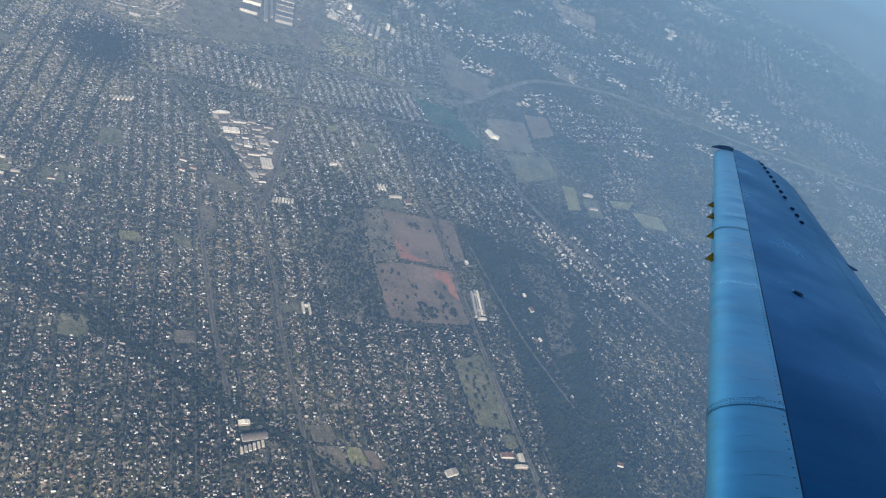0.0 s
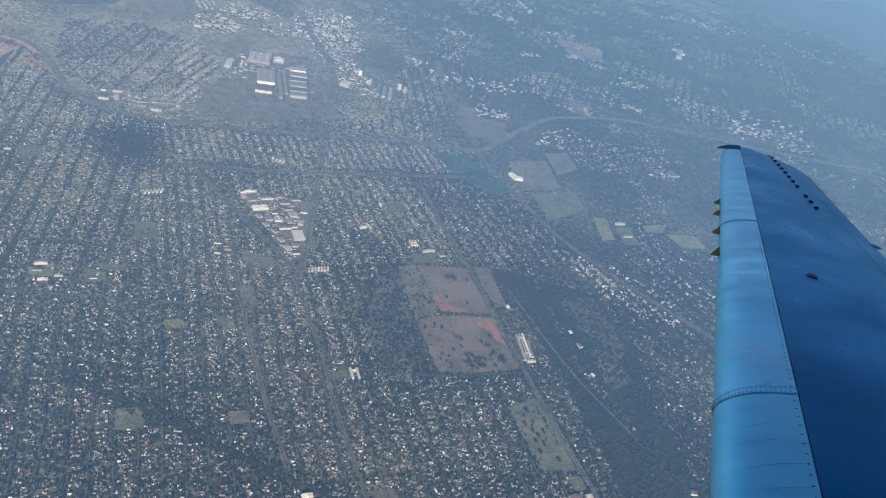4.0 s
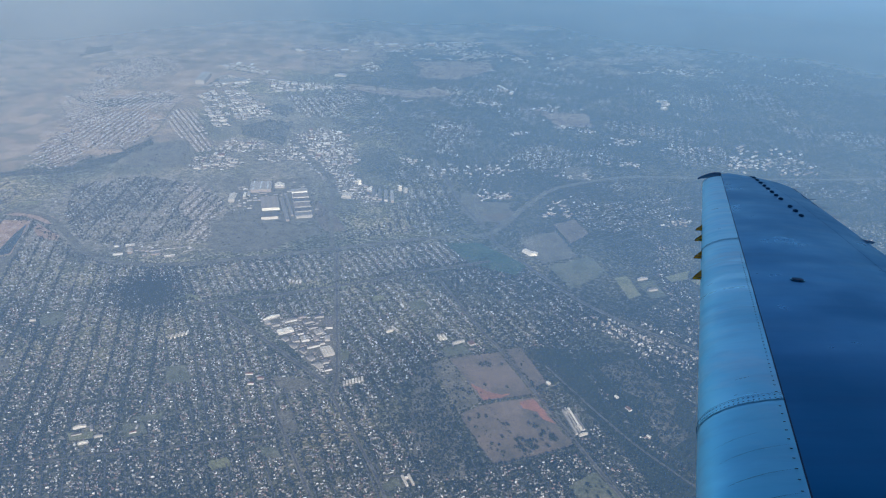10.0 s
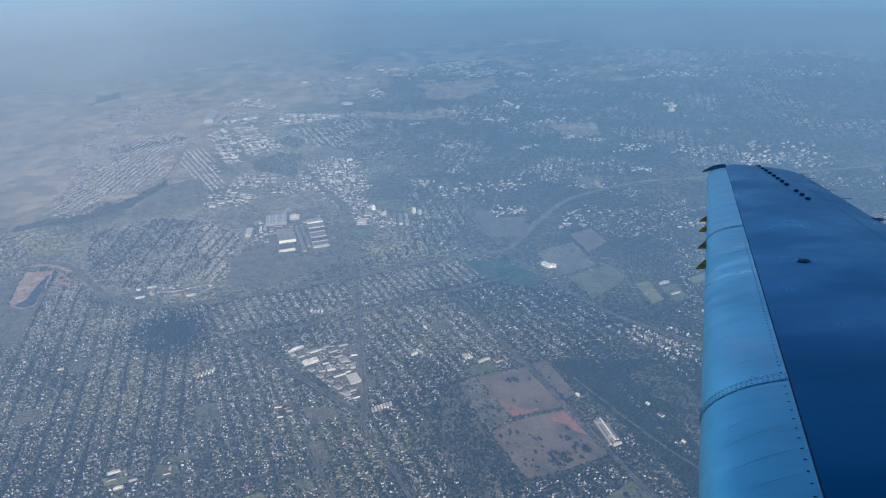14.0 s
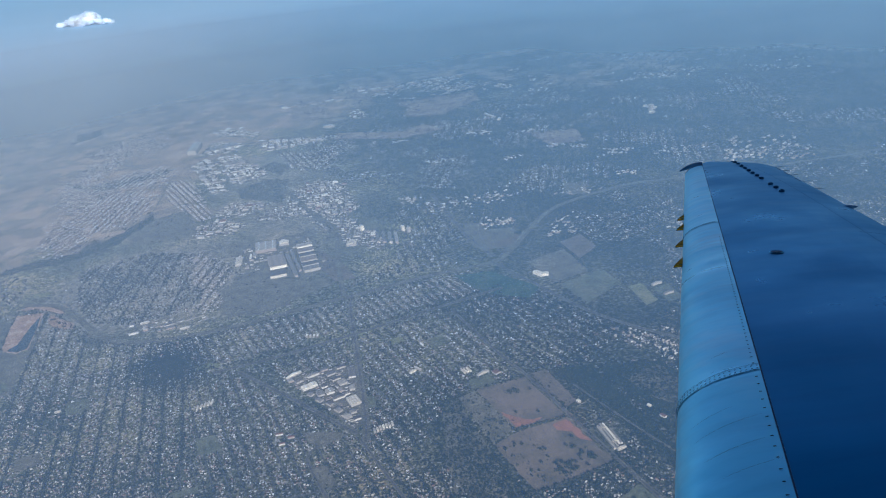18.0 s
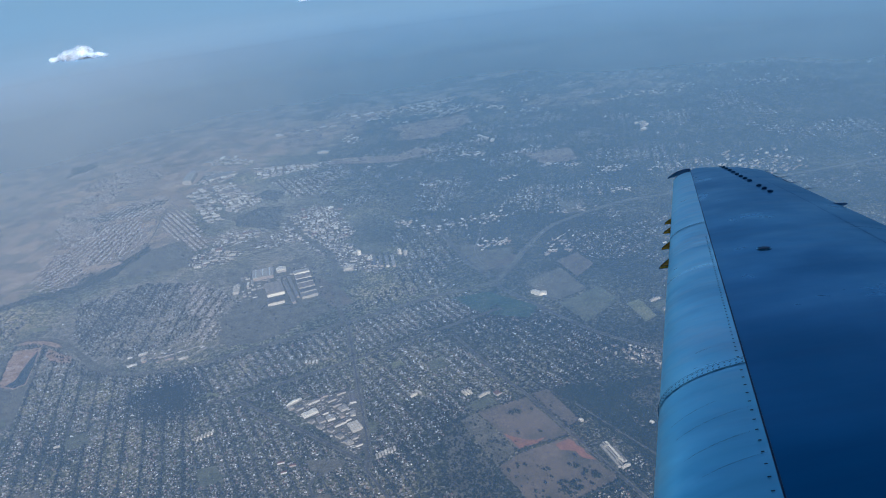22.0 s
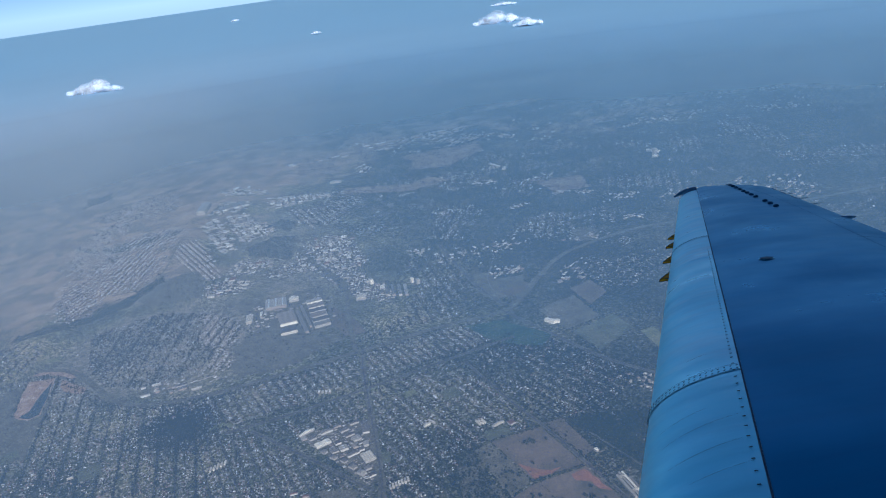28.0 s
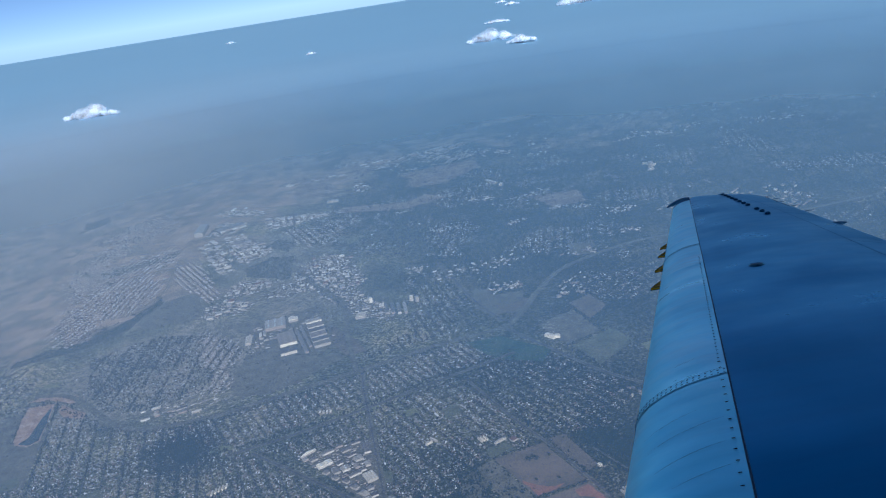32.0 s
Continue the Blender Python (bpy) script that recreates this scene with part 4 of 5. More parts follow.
building("hall", "angular grey-roofed hall among houses", "hall", -40, 169, 6, 3.2, 1.0, 20, None, None, 1, 0)
building("hall", "white grandstand beside a sports field", "grandstand", 124, 430, 9, 1.8, 1.0, 5, M_WHITE, None, 1, 0)
building("hall", "grey stand beside a sports field", "grandstand", 123, 413, 8, 2.2, 1.0, 5, None, None, 1, 0)
building("house", "white villa in the woods", "villa", 33, 300, 1.8, 2.2, 0.8, 20, M_WHITE, None, 1, 0)
building("house", "white villa in the woods", "villa", 33, 263, 1.8, 2.4, 0.8, 20, M_WHITE, None, 1, 0)
building("hall", "orange-roofed hall at the edge of the woods", "hall", 34.5, 288, 2.2, 3.6, 0.8, 15, M_TILE, None, 1, 0)
building("hall", "orange-roofed hall at the edge of the woods", "hall", 55, 181, 3.4, 2.4, 0.8, -15, M_TILE, None, 2, 0)
building("hall", "white hall on the field's edge", "hall", -1, 322, 2.2, 2.4, 0.8, 10, M_WHITE, None, 1, 0)
building("school", "cream school blocks by a green lawn", "school", -40, 377, 9, 1.4, 0.8, 14, M_WHITE, M_WHITE, 1, 0)
building("school", "red-roofed school block by a lawn", "school", -32, 374, 4, 4, 0.8, 14, M_TILE, None, 2, 0)
for i in range(3):
    building("flats", "white three-storey block of flats", "flats", -50.5 + i * 1.9, 385 - i * 0.2, 0.9, 5.4, 1.1, 10, M_WHITE, M_WHITE, 1, 0, "row of flats")
building("flats", "white hooked school building among trees", "school", -76, 402, 1.2, 6, 0.8, 25, M_WHITE, M_WHITE, 1, 0)
building("flats", "white hooked school building among trees", "school", -80, 400, 5, 1.4, 0.8, 20, M_WHITE, M_WHITE, 1, 0)


def sheds(poly, deg, cell, label, group, roofs, h, keep=0.85, joined=False, top=M_WROOF):
    """A grid of sheds of uneven size over a yard."""
    pts = np.array(poly, float)
    mid = pts.mean(0)
    r = np.hypot(*(pts - mid).T).max()
    u, v = np.meshgrid(np.arange(-r, r, cell[0]), np.arange(-r, r, cell[1]), indexing="ij")
    p = turned(np.stack([u.ravel(), v.ravel()], -1) + rng.normal(0, 0.6, (u.size, 2)), deg) + mid
    p = p[inside(p + rng.normal(0, 0.3 * cell[0], p.shape), poly) & free(p, 1.0, False) & (rng.random(len(p)) < keep)]
    if joined:
        n = len(p)
        sz = np.stack([cell[0] * rng.uniform(0.15, 0.5, n), cell[1] * rng.uniform(0.1, 0.3, n), h * rng.uniform(0.6, 1.1, n)], -1)
        turn = np.full(n, radians(deg))
        v_, f_ = scatter(BOX_V, BOX_F, p, turn, sz, np.full(n, 0.1))
        tagged(new("shed_walls", mesh_of("shed_walls", v_, f_, M_WWALL)), label, "shed", kind="stuff")
        v_, f_ = scatter(RIDGE_V, GABLE_F, p, turn, sz * (1.02, 1.02, 0.2), 0.1 + sz[:, 2])
        tagged(new("shed_roofs", mesh_of("shed_roofs", v_, f_, top)), "roofs of " + label, "roof", kind="stuff")
        return
    for x, y in p:
        building("shed", label, "shed", x, y, cell[0] * rng.uniform(0.25, 0.9), cell[1] * rng.uniform(0.2, 0.85), h * rng.uniform(0.7, 1.3), deg, roofs[rng.integers(len(roofs))], None, int(rng.integers(1, 4)), 0, group)


for poly, deg in NORTH:
    sheds(poly, deg, (9.5, 7.5), "pale sheet-roofed factory shed in the distance", "northern industrial sheds", (M_WHITE, M_WHITE, M_WHITE, None, M_DARKROOF), 0.9, 0.75)
    sheds(poly, deg, (4.5, 4.5), "small workshops between factory sheds", "workshops", (None,), 0.8, 0.75, True, M_STRIP)
for poly, deg in STRIP:
    sheds(poly, deg, (8, 10), "pale sheet-roofed workshop in an industrial strip", "workshops of the industrial strip", (M_WHITE, M_WHITE, None, M_TILE, M_DARKROOF), 0.8, 0.4)
    sheds(poly, deg, (3.3, 4.4), "small workshops crowded along an industrial strip", "workshops", (None,), 0.6, 0.9, True, M_STRIP)
building("factory", "wide grey-roofed hall in the northern estate", "factory", -141, 1066, 36, 18, 1.4, 12, None, None, 4, 0, "northern industrial sheds")
building("factory", "brown-roofed hall in the northern estate", "factory", -139, 976, 13, 16, 1.4, 7, M_DARKROOF, None, 2, 0, "northern industrial sheds")
for i in range(4):
    building("shed", "long pale shed in a row of four", "shed", -40 + i * 5, 635 - i * 3.4, 3, 24, 1.6, -12, None, None, 1, 0, "row of long sheds")
for xx, yy in ((-14, 640), (-10, 634), (-48, 662)):
    building("flats", "tall pale block of flats beside sheds", "flats", xx, yy, 3, 3, 4.5, 10, M_WHITE, M_WHITE, 1, 0)
building("shed", "pale flat-roofed depot among workshops", "shed", -65, 634, 9, 9, 1.8, -20, M_WHITE, None, 1, 0)
for i in range(4):
    building("shop", "white-roofed shop beside an avenue", "shop", -135 + i * 2.4, 482 - i * 1.2, 1.5, 3.2, 0.8, -20, M_WHITE, None, 1, 0, "shops by the avenue")
sheds([(-168, 672), (-98, 684), (-96, 600), (-120, 588), (-168, 634)], -3, (4.6, 5.6), "small stores and yards between factory halls", "workshops", (None,), 0.7, 0.55, True, M_STRIP)
sheds(CITY, 25, (7, 7), "white office block in a far town centre", "far town centre", (M_WHITE, M_WHITE, None), 1.6, 0.4, True)
sheds(INDUSTRY, 10, (2.6, 2.8), "small sheds crowded round the estate", "workshops", (None,), 0.6, 0.8, True, M_ESTATE)
sheds([(-262, 545), (-216, 535), (-205, 556), (-230, 575), (-262, 570)], 5, (9, 7), "pale sheet-roofed shed beside a railway", "railway-side sheds", (M_WHITE, None, None), 1.4, 0.5, True)
sheds([(60, 600), (86, 600), (80, 622), (62, 632), (52, 612)], 30, (4.5, 5), "white office block by a motorway", "office park", (M_WHITE, M_WHITE, None), 0.9, 0.5, True)
sheds([(100, 575), (130, 590), (150, 575), (120, 555)], 30, (5, 5), "white shed by a motorway", "motorway sheds", (M_WHITE, None), 0.9, 0.4, True)
sheds([(-40, 1260), (30, 1300), (60, 1240), (10, 1200)], 10, (14, 12), "small bright shed on a far plain", "far sheds", (M_WHITE, None), 2.0, 0.4, True)
sheds([(90, 1300), (330, 1280), (325, 1255), (90, 1270)], 5, (22, 10), "small bright shed in a far row", "far row of sheds", (M_WHITE, None), 2.4, 0.6, True)

SCHOOL = "school buildings in the suburbs"
for xx, yy, ww, ll, turn, rf in ((-262, 343, 9, 2.0, 8, M_WHITE), (-256, 341, 2.0, 6, 8, None), (-263, 337, 7, 1.6, 8, None), (-259, 329, 7, 1.8, 10, M_WHITE), (-252, 333, 6, 1.6, 8, None), (-233, 336, 4.5, 1.5, 70, M_WHITE),
                             (-235, 332, 5, 1.3, 8, M_TILE), (-302, 463, 5.5, 1.8, 5, M_WHITE), (-301, 458, 1.6, 5, 5, None), (-359, 514, 6, 1.8, 4, M_WHITE), (-359, 509, 5, 1.5, 4, None), (-285, 260, 5, 1.5, 3, M_WHITE),
                             (-217, 232, 1.5, 5, 4, None), (-172, 372, 6, 1.8, -8, M_TILE), (-166, 366, 5.5, 2.0, -8, M_TILE), (-172, 362, 5, 1.7, -8, M_TILE), (-64, 430, 1.5, 6, 10, M_WHITE), (-44, 431, 1.6, 7, 10, None)):
    building("school", "low school block with a red tile roof" if rf is M_TILE else "long low school block with a pale roof" if rf is M_WHITE else "long low school block with a grey roof", "school", xx, yy, ww * 0.72, ll * 0.75, 0.5, turn, rf, None, 1, 0, SCHOOL)
sheds([(-244, 566), (-205, 556), (-196, 547), (-214, 546), (-250, 556)], 22, (5, 3.2), "low sheds along a railway", "railway sheds", (None,), 0.6, 0.6, True, M_STRIP)

# ---------------------------------------------------------------- quarters of the town
LEFT_A = [(-440, 335), (-228, 325), (-222, 400), (-222, 517), (-258, 534), (-283, 556), (-320, 628), (-345, 640), (-440, 640)]
LEFT_B = [(-228, 325), (-125, 325), (-130, 348), (-187, 454), (-215, 517), (-222, 517), (-222, 400)]
LEFT_C = [(-440, 140), (-104, 140), (-110, 201), (-121, 284), (-125, 325), (-228, 325), (-440, 335)]
houses(LEFT_A, 86.5, 12.4, 1.9, 1.35, 0.78, 0.1, origin=(-268.9, 522.9), clumped=-0.62, rowed=0.6)
houses(LEFT_B, 95, 7.5, 1.8, 1.35, 0.95, 0.05, origin=(-197.2, 419.2), clumped=-0.7)
houses(LEFT_C, 94, 9.5, 2.0, 1.4, 0.8, 0.09, jitter=0.6, clumped=-0.6)
houses([(-104, 140), (4, 140), (-8, 268), (-66, 262), (-72, 372), (-123, 356), (-130, 346), (-119, 284)], 95, 9.5, 2.0, 1.4, 0.85, 0.1, jitter=0.6, clumped=-0.62)
houses([(-123, 355), (-66, 364), (-16, 364), (-28, 467), (-41, 474), (-103, 466)], 101, 7.8, 1.75, 1.35, 0.9, 0.06)
houses([(-187, 456), (-157, 435), (-113, 430), (-105, 466)], 97, 8.0, 1.75, 1.35, 0.85, 0.06)
houses([(-212, 470), (20, 486), (12, 527), (-94, 524), (-212, 520), (-250, 528)], 99, 6.4, 1.75, 1.4, 0.9, 0.05)
houses(MIDTOWN, 74, 19.0, 1.8, 1.3, 0.76, 0.15, roof=M_ROOF, wall=M_WALL, label="close houses among trees beyond a railway", jitter=0.6, rows=8, clumped=-0.5, edge=5, rowed=0.2)
houses(REDTOWN, 66, 9.0, 1.8, 1.3, 0.85, 0.07, M_TROOF, M_TWALL, "close brown-roofed houses on dry plots", True, 0.6, rows=4, clumped=-0.5, edge=4, rowed=0.25)
houses([(4, 140), (17, 140), (16, 219), (14, 268), (6, 300), (-8, 268)], 96, 9.0, 2.1, 1.4, 0.6, 0.14)
houses([(-16, 364), (2, 360), (26, 356), (70, 385), (56, 420), (45, 465), (5, 480), (-28, 467)], 103, 8.0, 2.0, 1.4, 0.62, 0.12)
houses([(53, 140), (420, 140), (430, 400), (190, 400), (120, 400), (75, 385), (66, 340), (26, 355), (25, 275), (39, 218)], 107, 10.5, 2.2, 1.4, 0.42, 0.24, jitter=0.6, clumped=-0.35)
houses(COMMERCE, 112, 7.5, 2.2, 2.2, 0.66, 0.1, M_WROOF, M_WWALL, "white shops and flats of a town centre", True, 0.35, 0, 0.8)
houses([(100, 330), (190, 330), (260, 370), (260, 400), (130, 390)], 112, 8, 2.8, 2.2, 0.2, 0.10, M_WROOF, M_WWALL, "white shops and flats among trees", True, 0.4, 0, 0.8)
houses([(128, 395), (190, 440), (470, 420), (470, 580), (283, 618), (160, 625), (120, 590), (125, 500)], 20, 11, 2.5, 1.6, 0.55, 0.10, jitter=1.0, clumped=0.08, edge=4, rowed=0.1)
houses([(-98, 545), (20, 545), (34, 600), (36, 700), (-5, 700), (-20, 620), (-40, 572)], 85, 9, 2.3, 1.6, 0.6, 0.09, clumped=-0.2)
houses([(-40, 850), (36, 730), (44, 640), (240, 655), (640, 575), (760, 900), (330, 1080), (20, 1080), (-45, 990)], 60, 11, 2.9, 1.6, 0.6, 0.06, jitter=1.0, streets=False, clumped=0.2, edge=6, rowed=0.1)
houses([(60, 660), (130, 640), (150, 700), (90, 760), (45, 740)], 55, 8, 2.4, 1.7, 0.5, 0.04, M_WROOF, M_WWALL, "pale close-set houses by a motorway", True, 1.2, 0, 0.6, False, clumped=0.05, edge=6)
houses([(470, 100), (900, 350), (900, 800), (640, 570), (470, 580), (430, 400), (420, 140)], 70, 13, 3.2, 1.8, 0.5, 0.05, jitter=1.0, streets=False, clumped=0.15, edge=6, rowed=0.1)
houses([(330, 1085), (800, 900), (1300, 1000), (1300, 1500), (500, 1450), (260, 1100)], 40, 22, 6, 4.0, 0.3, 0.015, M_WROOF, M_WWALL, "pale buildings of far suburbs", streets=False, clumped=0.25, storey=1.0)
houses([(40, 1090), (260, 1090), (330, 1290), (100, 1300)], 40, 18, 6, 3.5, 0.5, 0.012, M_WROOF, M_WWALL, "pale buildings of far suburbs", streets=False, clumped=0.15, storey=1.0)
for poly, deg in zip(TOWN, TOWN_TURN):
    houses(poly, deg, 6.5, 1.9, 1.9, 0.92, 0.004, M_TROOF, M_TWALL, "dense small township houses on bare soil", False, 0.6, streets=False, clumped=-0.5, edge=7, rowed=0.1)
houses(TOWN_ROWS, 102, 5.6, 1.9, 2.0, 0.95, 0.002, M_TROOF, M_TWALL, "long rows of small township houses", False, 0.35, streets=True, clumped=-0.7, edge=2)
houses([(-77, 990), (-35, 960), (20, 1000), (10, 950), (-40, 880), (-72, 902)], 95, 8, 2.2, 1.7, 0.85, 0.03, M_TROOF, M_TWALL, "close rows of pale houses beside an estate", edge=5)
houses([(-440, 640), (-350, 650), (-345, 720), (-440, 740)], 70, 10, 2.3, 1.6, 0.5, 0.04)

# knots of bright buildings in the far suburbs
KNOTS = np.array([(104, 1316, 22), (129, 1239, 12), (72, 938, 5), (210, 975, 9), (148, 974, 7), (232, 800, 8), (253, 784, 8), (236, 881, 12), (174, 645, 9), (268, 738, 14), (54, 682, 15), (94, 678, 13), (16, 717, 9), (72, 611, 8), (-10, 1023, 8),
                  (195, 1258, 15), (269, 1217, 15), (300, 1186, 8), (113, 557, 7), (174, 911, 10), (164, 786, 7), (86, 827, 9), (243, 668, 9), (330, 700, 12), (370, 640, 10), (300, 560, 10), (210, 520, 9)], float)
p = np.concatenate([k[:2] + rng.normal(0, 1, (int(k[2] * 2.4), 2)) * (k[2], k[2] * 0.55) for k in KNOTS])
n = len(p)
turn, sz = np.radians(rng.choice([15, 105], n) + rng.normal(0, 8, n)), np.stack([rng.uniform(0.5, 2.2, n) ** 1.2, rng.uniform(0.4, 1.1, n), rng.uniform(0.5, 1.2, n)], -1)
v, f = scatter(BOX_V, BOX_F, p, turn, sz, np.full(n, 0.02))
tagged(new("shop_walls", mesh_of("shop_walls", v, f, M_WWALL)), "pale shops and flats in far suburbs", "buildings", kind="stuff")
v, f = scatter(RIDGE_V, GABLE_F, p, turn, sz * (1.04, 1.04, 0.25), 0.02 + sz[:, 2])
tagged(new("shop_roofs", mesh_of("shop_roofs", v, f, M_WROOF)), "roofs of pale shops and flats in far suburbs", "roof", kind="stuff")

if STREETS:
    off, vs, fs = 0, [], []
    for v, f in STREETS:
        vs.append(v)
        fs.append(f + off)
        off += len(v)
    tagged(new("streets", mesh_of("streets", np.concatenate(vs), np.concatenate(fs), M_STREET)), "narrow dark asphalt streets between houses", "street", kind="stuff")


# ---------------------------------------------------------------- single houses in the nearest blocks
def house(p, turn, sz):
    thing = tagged(new("house"), "small detached house with a pitched roof among trees", "house", "houses of the nearest blocks")
    thing.matrix_basis = pose(p[0], p[1], 0.02, 0, 0, math.degrees(turn))
    w, l, h = (float(a) for a in sz)
    scale = Matrix.Diagonal((w, l, h, 1))
    part("wall", HOUSE_WALL, thing, "", scale)
    part("roof", HOUSE_ROOF, thing, "", Matrix.Translation((0, 0, h)) @ Matrix.Diagonal((w * 1.12, l * 1.15, h * 0.55, 1)))
    part("chimney", HOUSE_CHIMNEY, thing, "", Matrix.Translation((w * 0.45, l * 0.3, h)))


HOUSE_WALL = mesh_of("wall", BOX_V, BOX_F, M_WALL1)
HOUSE_ROOF = mesh_of("roof", GABLE_V, GABLE_F, M_ROOF1)
HOUSE_CHIMNEY = from_bm("chimney", box_bm(0.1, 0.1, 0.35), M_WALL1)
for one in SINGLE[:300]:
    house(*one)


# ---------------------------------------------------------------- trees
def wood(poly, per_m2, ok=None):
    pts = np.array(poly, float)
    lo, hi = pts.min(0), pts.max(0)
    t = rng.uniform(lo, hi, (int(np.prod(hi - lo) * per_m2), 2))
    t = t[inside(t, poly)]
    for line, w in ROADS:
        t = t[~near_line(t, line, max(0.4, w - 1.6))]
    TREES.append(t)


def tree_line(line, per_m, spread):
    for a, b in zip(line, line[1:]):
        a, b = np.array(a, float), np.array(b, float)
        n = int(np.hypot(*(b - a)) * per_m)
        TREES.append(a + (b - a) * rng.random((n, 1)) + rng.normal(0, spread, (n, 2)))


for poly, k in PATCHES:
    if k:
        wood(poly, k)
TREES.append(np.array((-229, 486)) + rng.normal(0, 1, (4600, 2)) * (11, 16))
TREES.append(np.array((-243, 497)) + rng.normal(0, 1, (900, 2)) * (12, 7))
TREES.append(np.array((-78, 300)) + rng.normal(0, 1, (1300, 2)) * (9, 24))
TREES.append(np.array((-88, 270)) + rng.normal(0, 1, (300, 2)) * (8, 8))
wood([(-72, 372), (-52, 364), (-64, 359), (-62, 309), (-66, 285), (-60, 262), (-74, 262)], 0.35)
wood([(0, 362), (12, 362), (12, 300), (3, 300), (1, 322)], 0.3)
wood([(-2, 330), (4, 330), (2, 300), (-8, 300), (-10, 318)], 0.25)
wood([(-94, 545), (-80, 640), (-60, 680), (-75, 700), (-100, 640)], 0.05)
tree_line([(-46, 314), (-14, 313)], 2.2, 0.5)
tree_line([(-66, 262), (-30, 263), (-10, 266)], 3.0, 0.7)
tree_line([(-14, 362), (-10, 318), (-9, 268)], 1.6, 0.8)
tree_line([(-43, 311), (-41, 290), (-36, 266)], 0.9, 0.6)
tree_line([(-55, 300), (-50, 265)], 0.7, 1.0)
tree_line([(-51, 362), (-18, 362)], 1.2, 0.8)
tree_line([(-2, 362), (0, 322)], 1.2, 0.6)
tree_line([(-212, 472), (-161, 468), (-105, 473), (-41, 481), (20, 488)], 2.0, 1.2)
tree_line([(-161, 458), (-105, 462), (-41, 470), (20, 477)], 2.0, 1.2)
tree_line([(-257, 530), (-212, 519), (-94, 522), (-23, 528)], 1.4, 1.6)
tree_line([(-345, 645), (-320, 622), (-287, 556), (-262, 530)], 2.2, 3.0)
tree_line([(-184, 458), (-154, 405), (-126, 354)], 0.8, 0.8)
tree_line([(-240, 266), (-140, 201), (-85, 165), (-50, 144)], 2.4, 1.0)
tree_line([(-240, 258), (-140, 193), (-85, 157)], 2.4, 1.0)
tree_line([(-27, 239), (-21, 196), (-1, 194)], 1.4, 0.7)
tree_line([(57, 469), (95, 476), (98, 500), (122, 512)], 1.5, 0.6)
tree_line([(60, 468), (63, 427)], 1.2, 1.0)
tree_line([(96, 525), (92, 476)], 1.5, 0.5)
tree_line([(-376, 735), (-343, 748), (-307, 774), (-262, 790), (-238, 840)], 0.7, 6.0)

every = np.concatenate([t for t in TREES if len(t)])
isl = np.array([(-18, 276), (-17, 274.5), (-19, 275), (-31, 276), (-33, 274), (-35, 272), (-32, 270), (-38, 270), (-40, 273), (-37, 268), (-24, 287), (-21.5, 281), (-30, 352), (-32, 350), (-34, 351), (-29, 349)])
every = np.concatenate([every, (isl[:, None] + rng.normal(0, 1.0, (len(isl), 14, 2))).reshape(-1, 2)])
n = len(every)
far_scale = 1 + np.clip((every[:, 1] - 500) / 900, 0, 1.2)
rad = (0.3 + 0.75 * rng.random(n) ** 2) * far_scale
unit = np.array([(math.cos(a), math.sin(a), 0) for a in np.arange(5) * math.tau / 5] + [(0, 0, 1)])
dome = np.array([(i, (i + 1) % 5, 5) for i in range(5)])
v, f = scatter(unit, dome, every, rng.uniform(0, 6.28, n), np.stack([rad * rng.uniform(0.8, 1.2, n), rad * rng.uniform(0.7, 1.1, n), rad * rng.uniform(0.9, 1.5, n)], -1), 0.12 + rad * 0.1)
v += rng.normal(0, 0.10, v.shape)
tagged(new("trees", mesh_of("trees", v, f, M_TREE)), "dark green and dry trees filling gardens, streets and woods", "trees", kind="stuff")


def crown_bm(r, count, seed):
    """A crown of many small clumps round a few limbs."""
    g = random.Random(seed)
    bm = bmesh.new()
    for _ in range(count):
        d = Vector((g.gauss(0, 1), g.gauss(0, 1), g.gauss(0, 0.6))).normalized() * r * g.uniform(0.35, 1.0)
        s = r * g.uniform(0.22, 0.42)
        ret = bmesh.ops.create_icosphere(bm, subdivisions=1, radius=s, matrix=Matrix.Translation((d.x, d.y, r * 1.5 + d.z * 0.8)))
        for vert in ret["verts"]:
            vert.co += Vector((g.gauss(0, 1), g.gauss(0, 1), g.gauss(0, 1))) * s * 0.22
    return bm


def trunk_bm(r):
    bm = bmesh.new()
    bmesh.ops.create_cone(bm, segments=6, radius1=r * 0.13, radius2=r * 0.06, depth=r * 1.4, matrix=Matrix.Translation((0, 0, r * 0.7)))
    for a in range(4):
        m = pose(0, 0, r * 0.9, 0, 0, a * 90 + 20) @ pose(0, 0, 0, 40, 0, 0) @ Matrix.Translation((0, 0, r * 0.35))
        bmesh.ops.create_cone(bm, segments=5, radius1=r * 0.05, radius2=r * 0.02, depth=r * 0.8, matrix=m)
    return bm


KINDS = [(from_bm("trunk", trunk_bm(r), M_BARK), from_bm("crown", crown_bm(r, 16, i), M_TREE)) for i, r in enumerate((0.5, 0.65, 0.85, 1.0))]
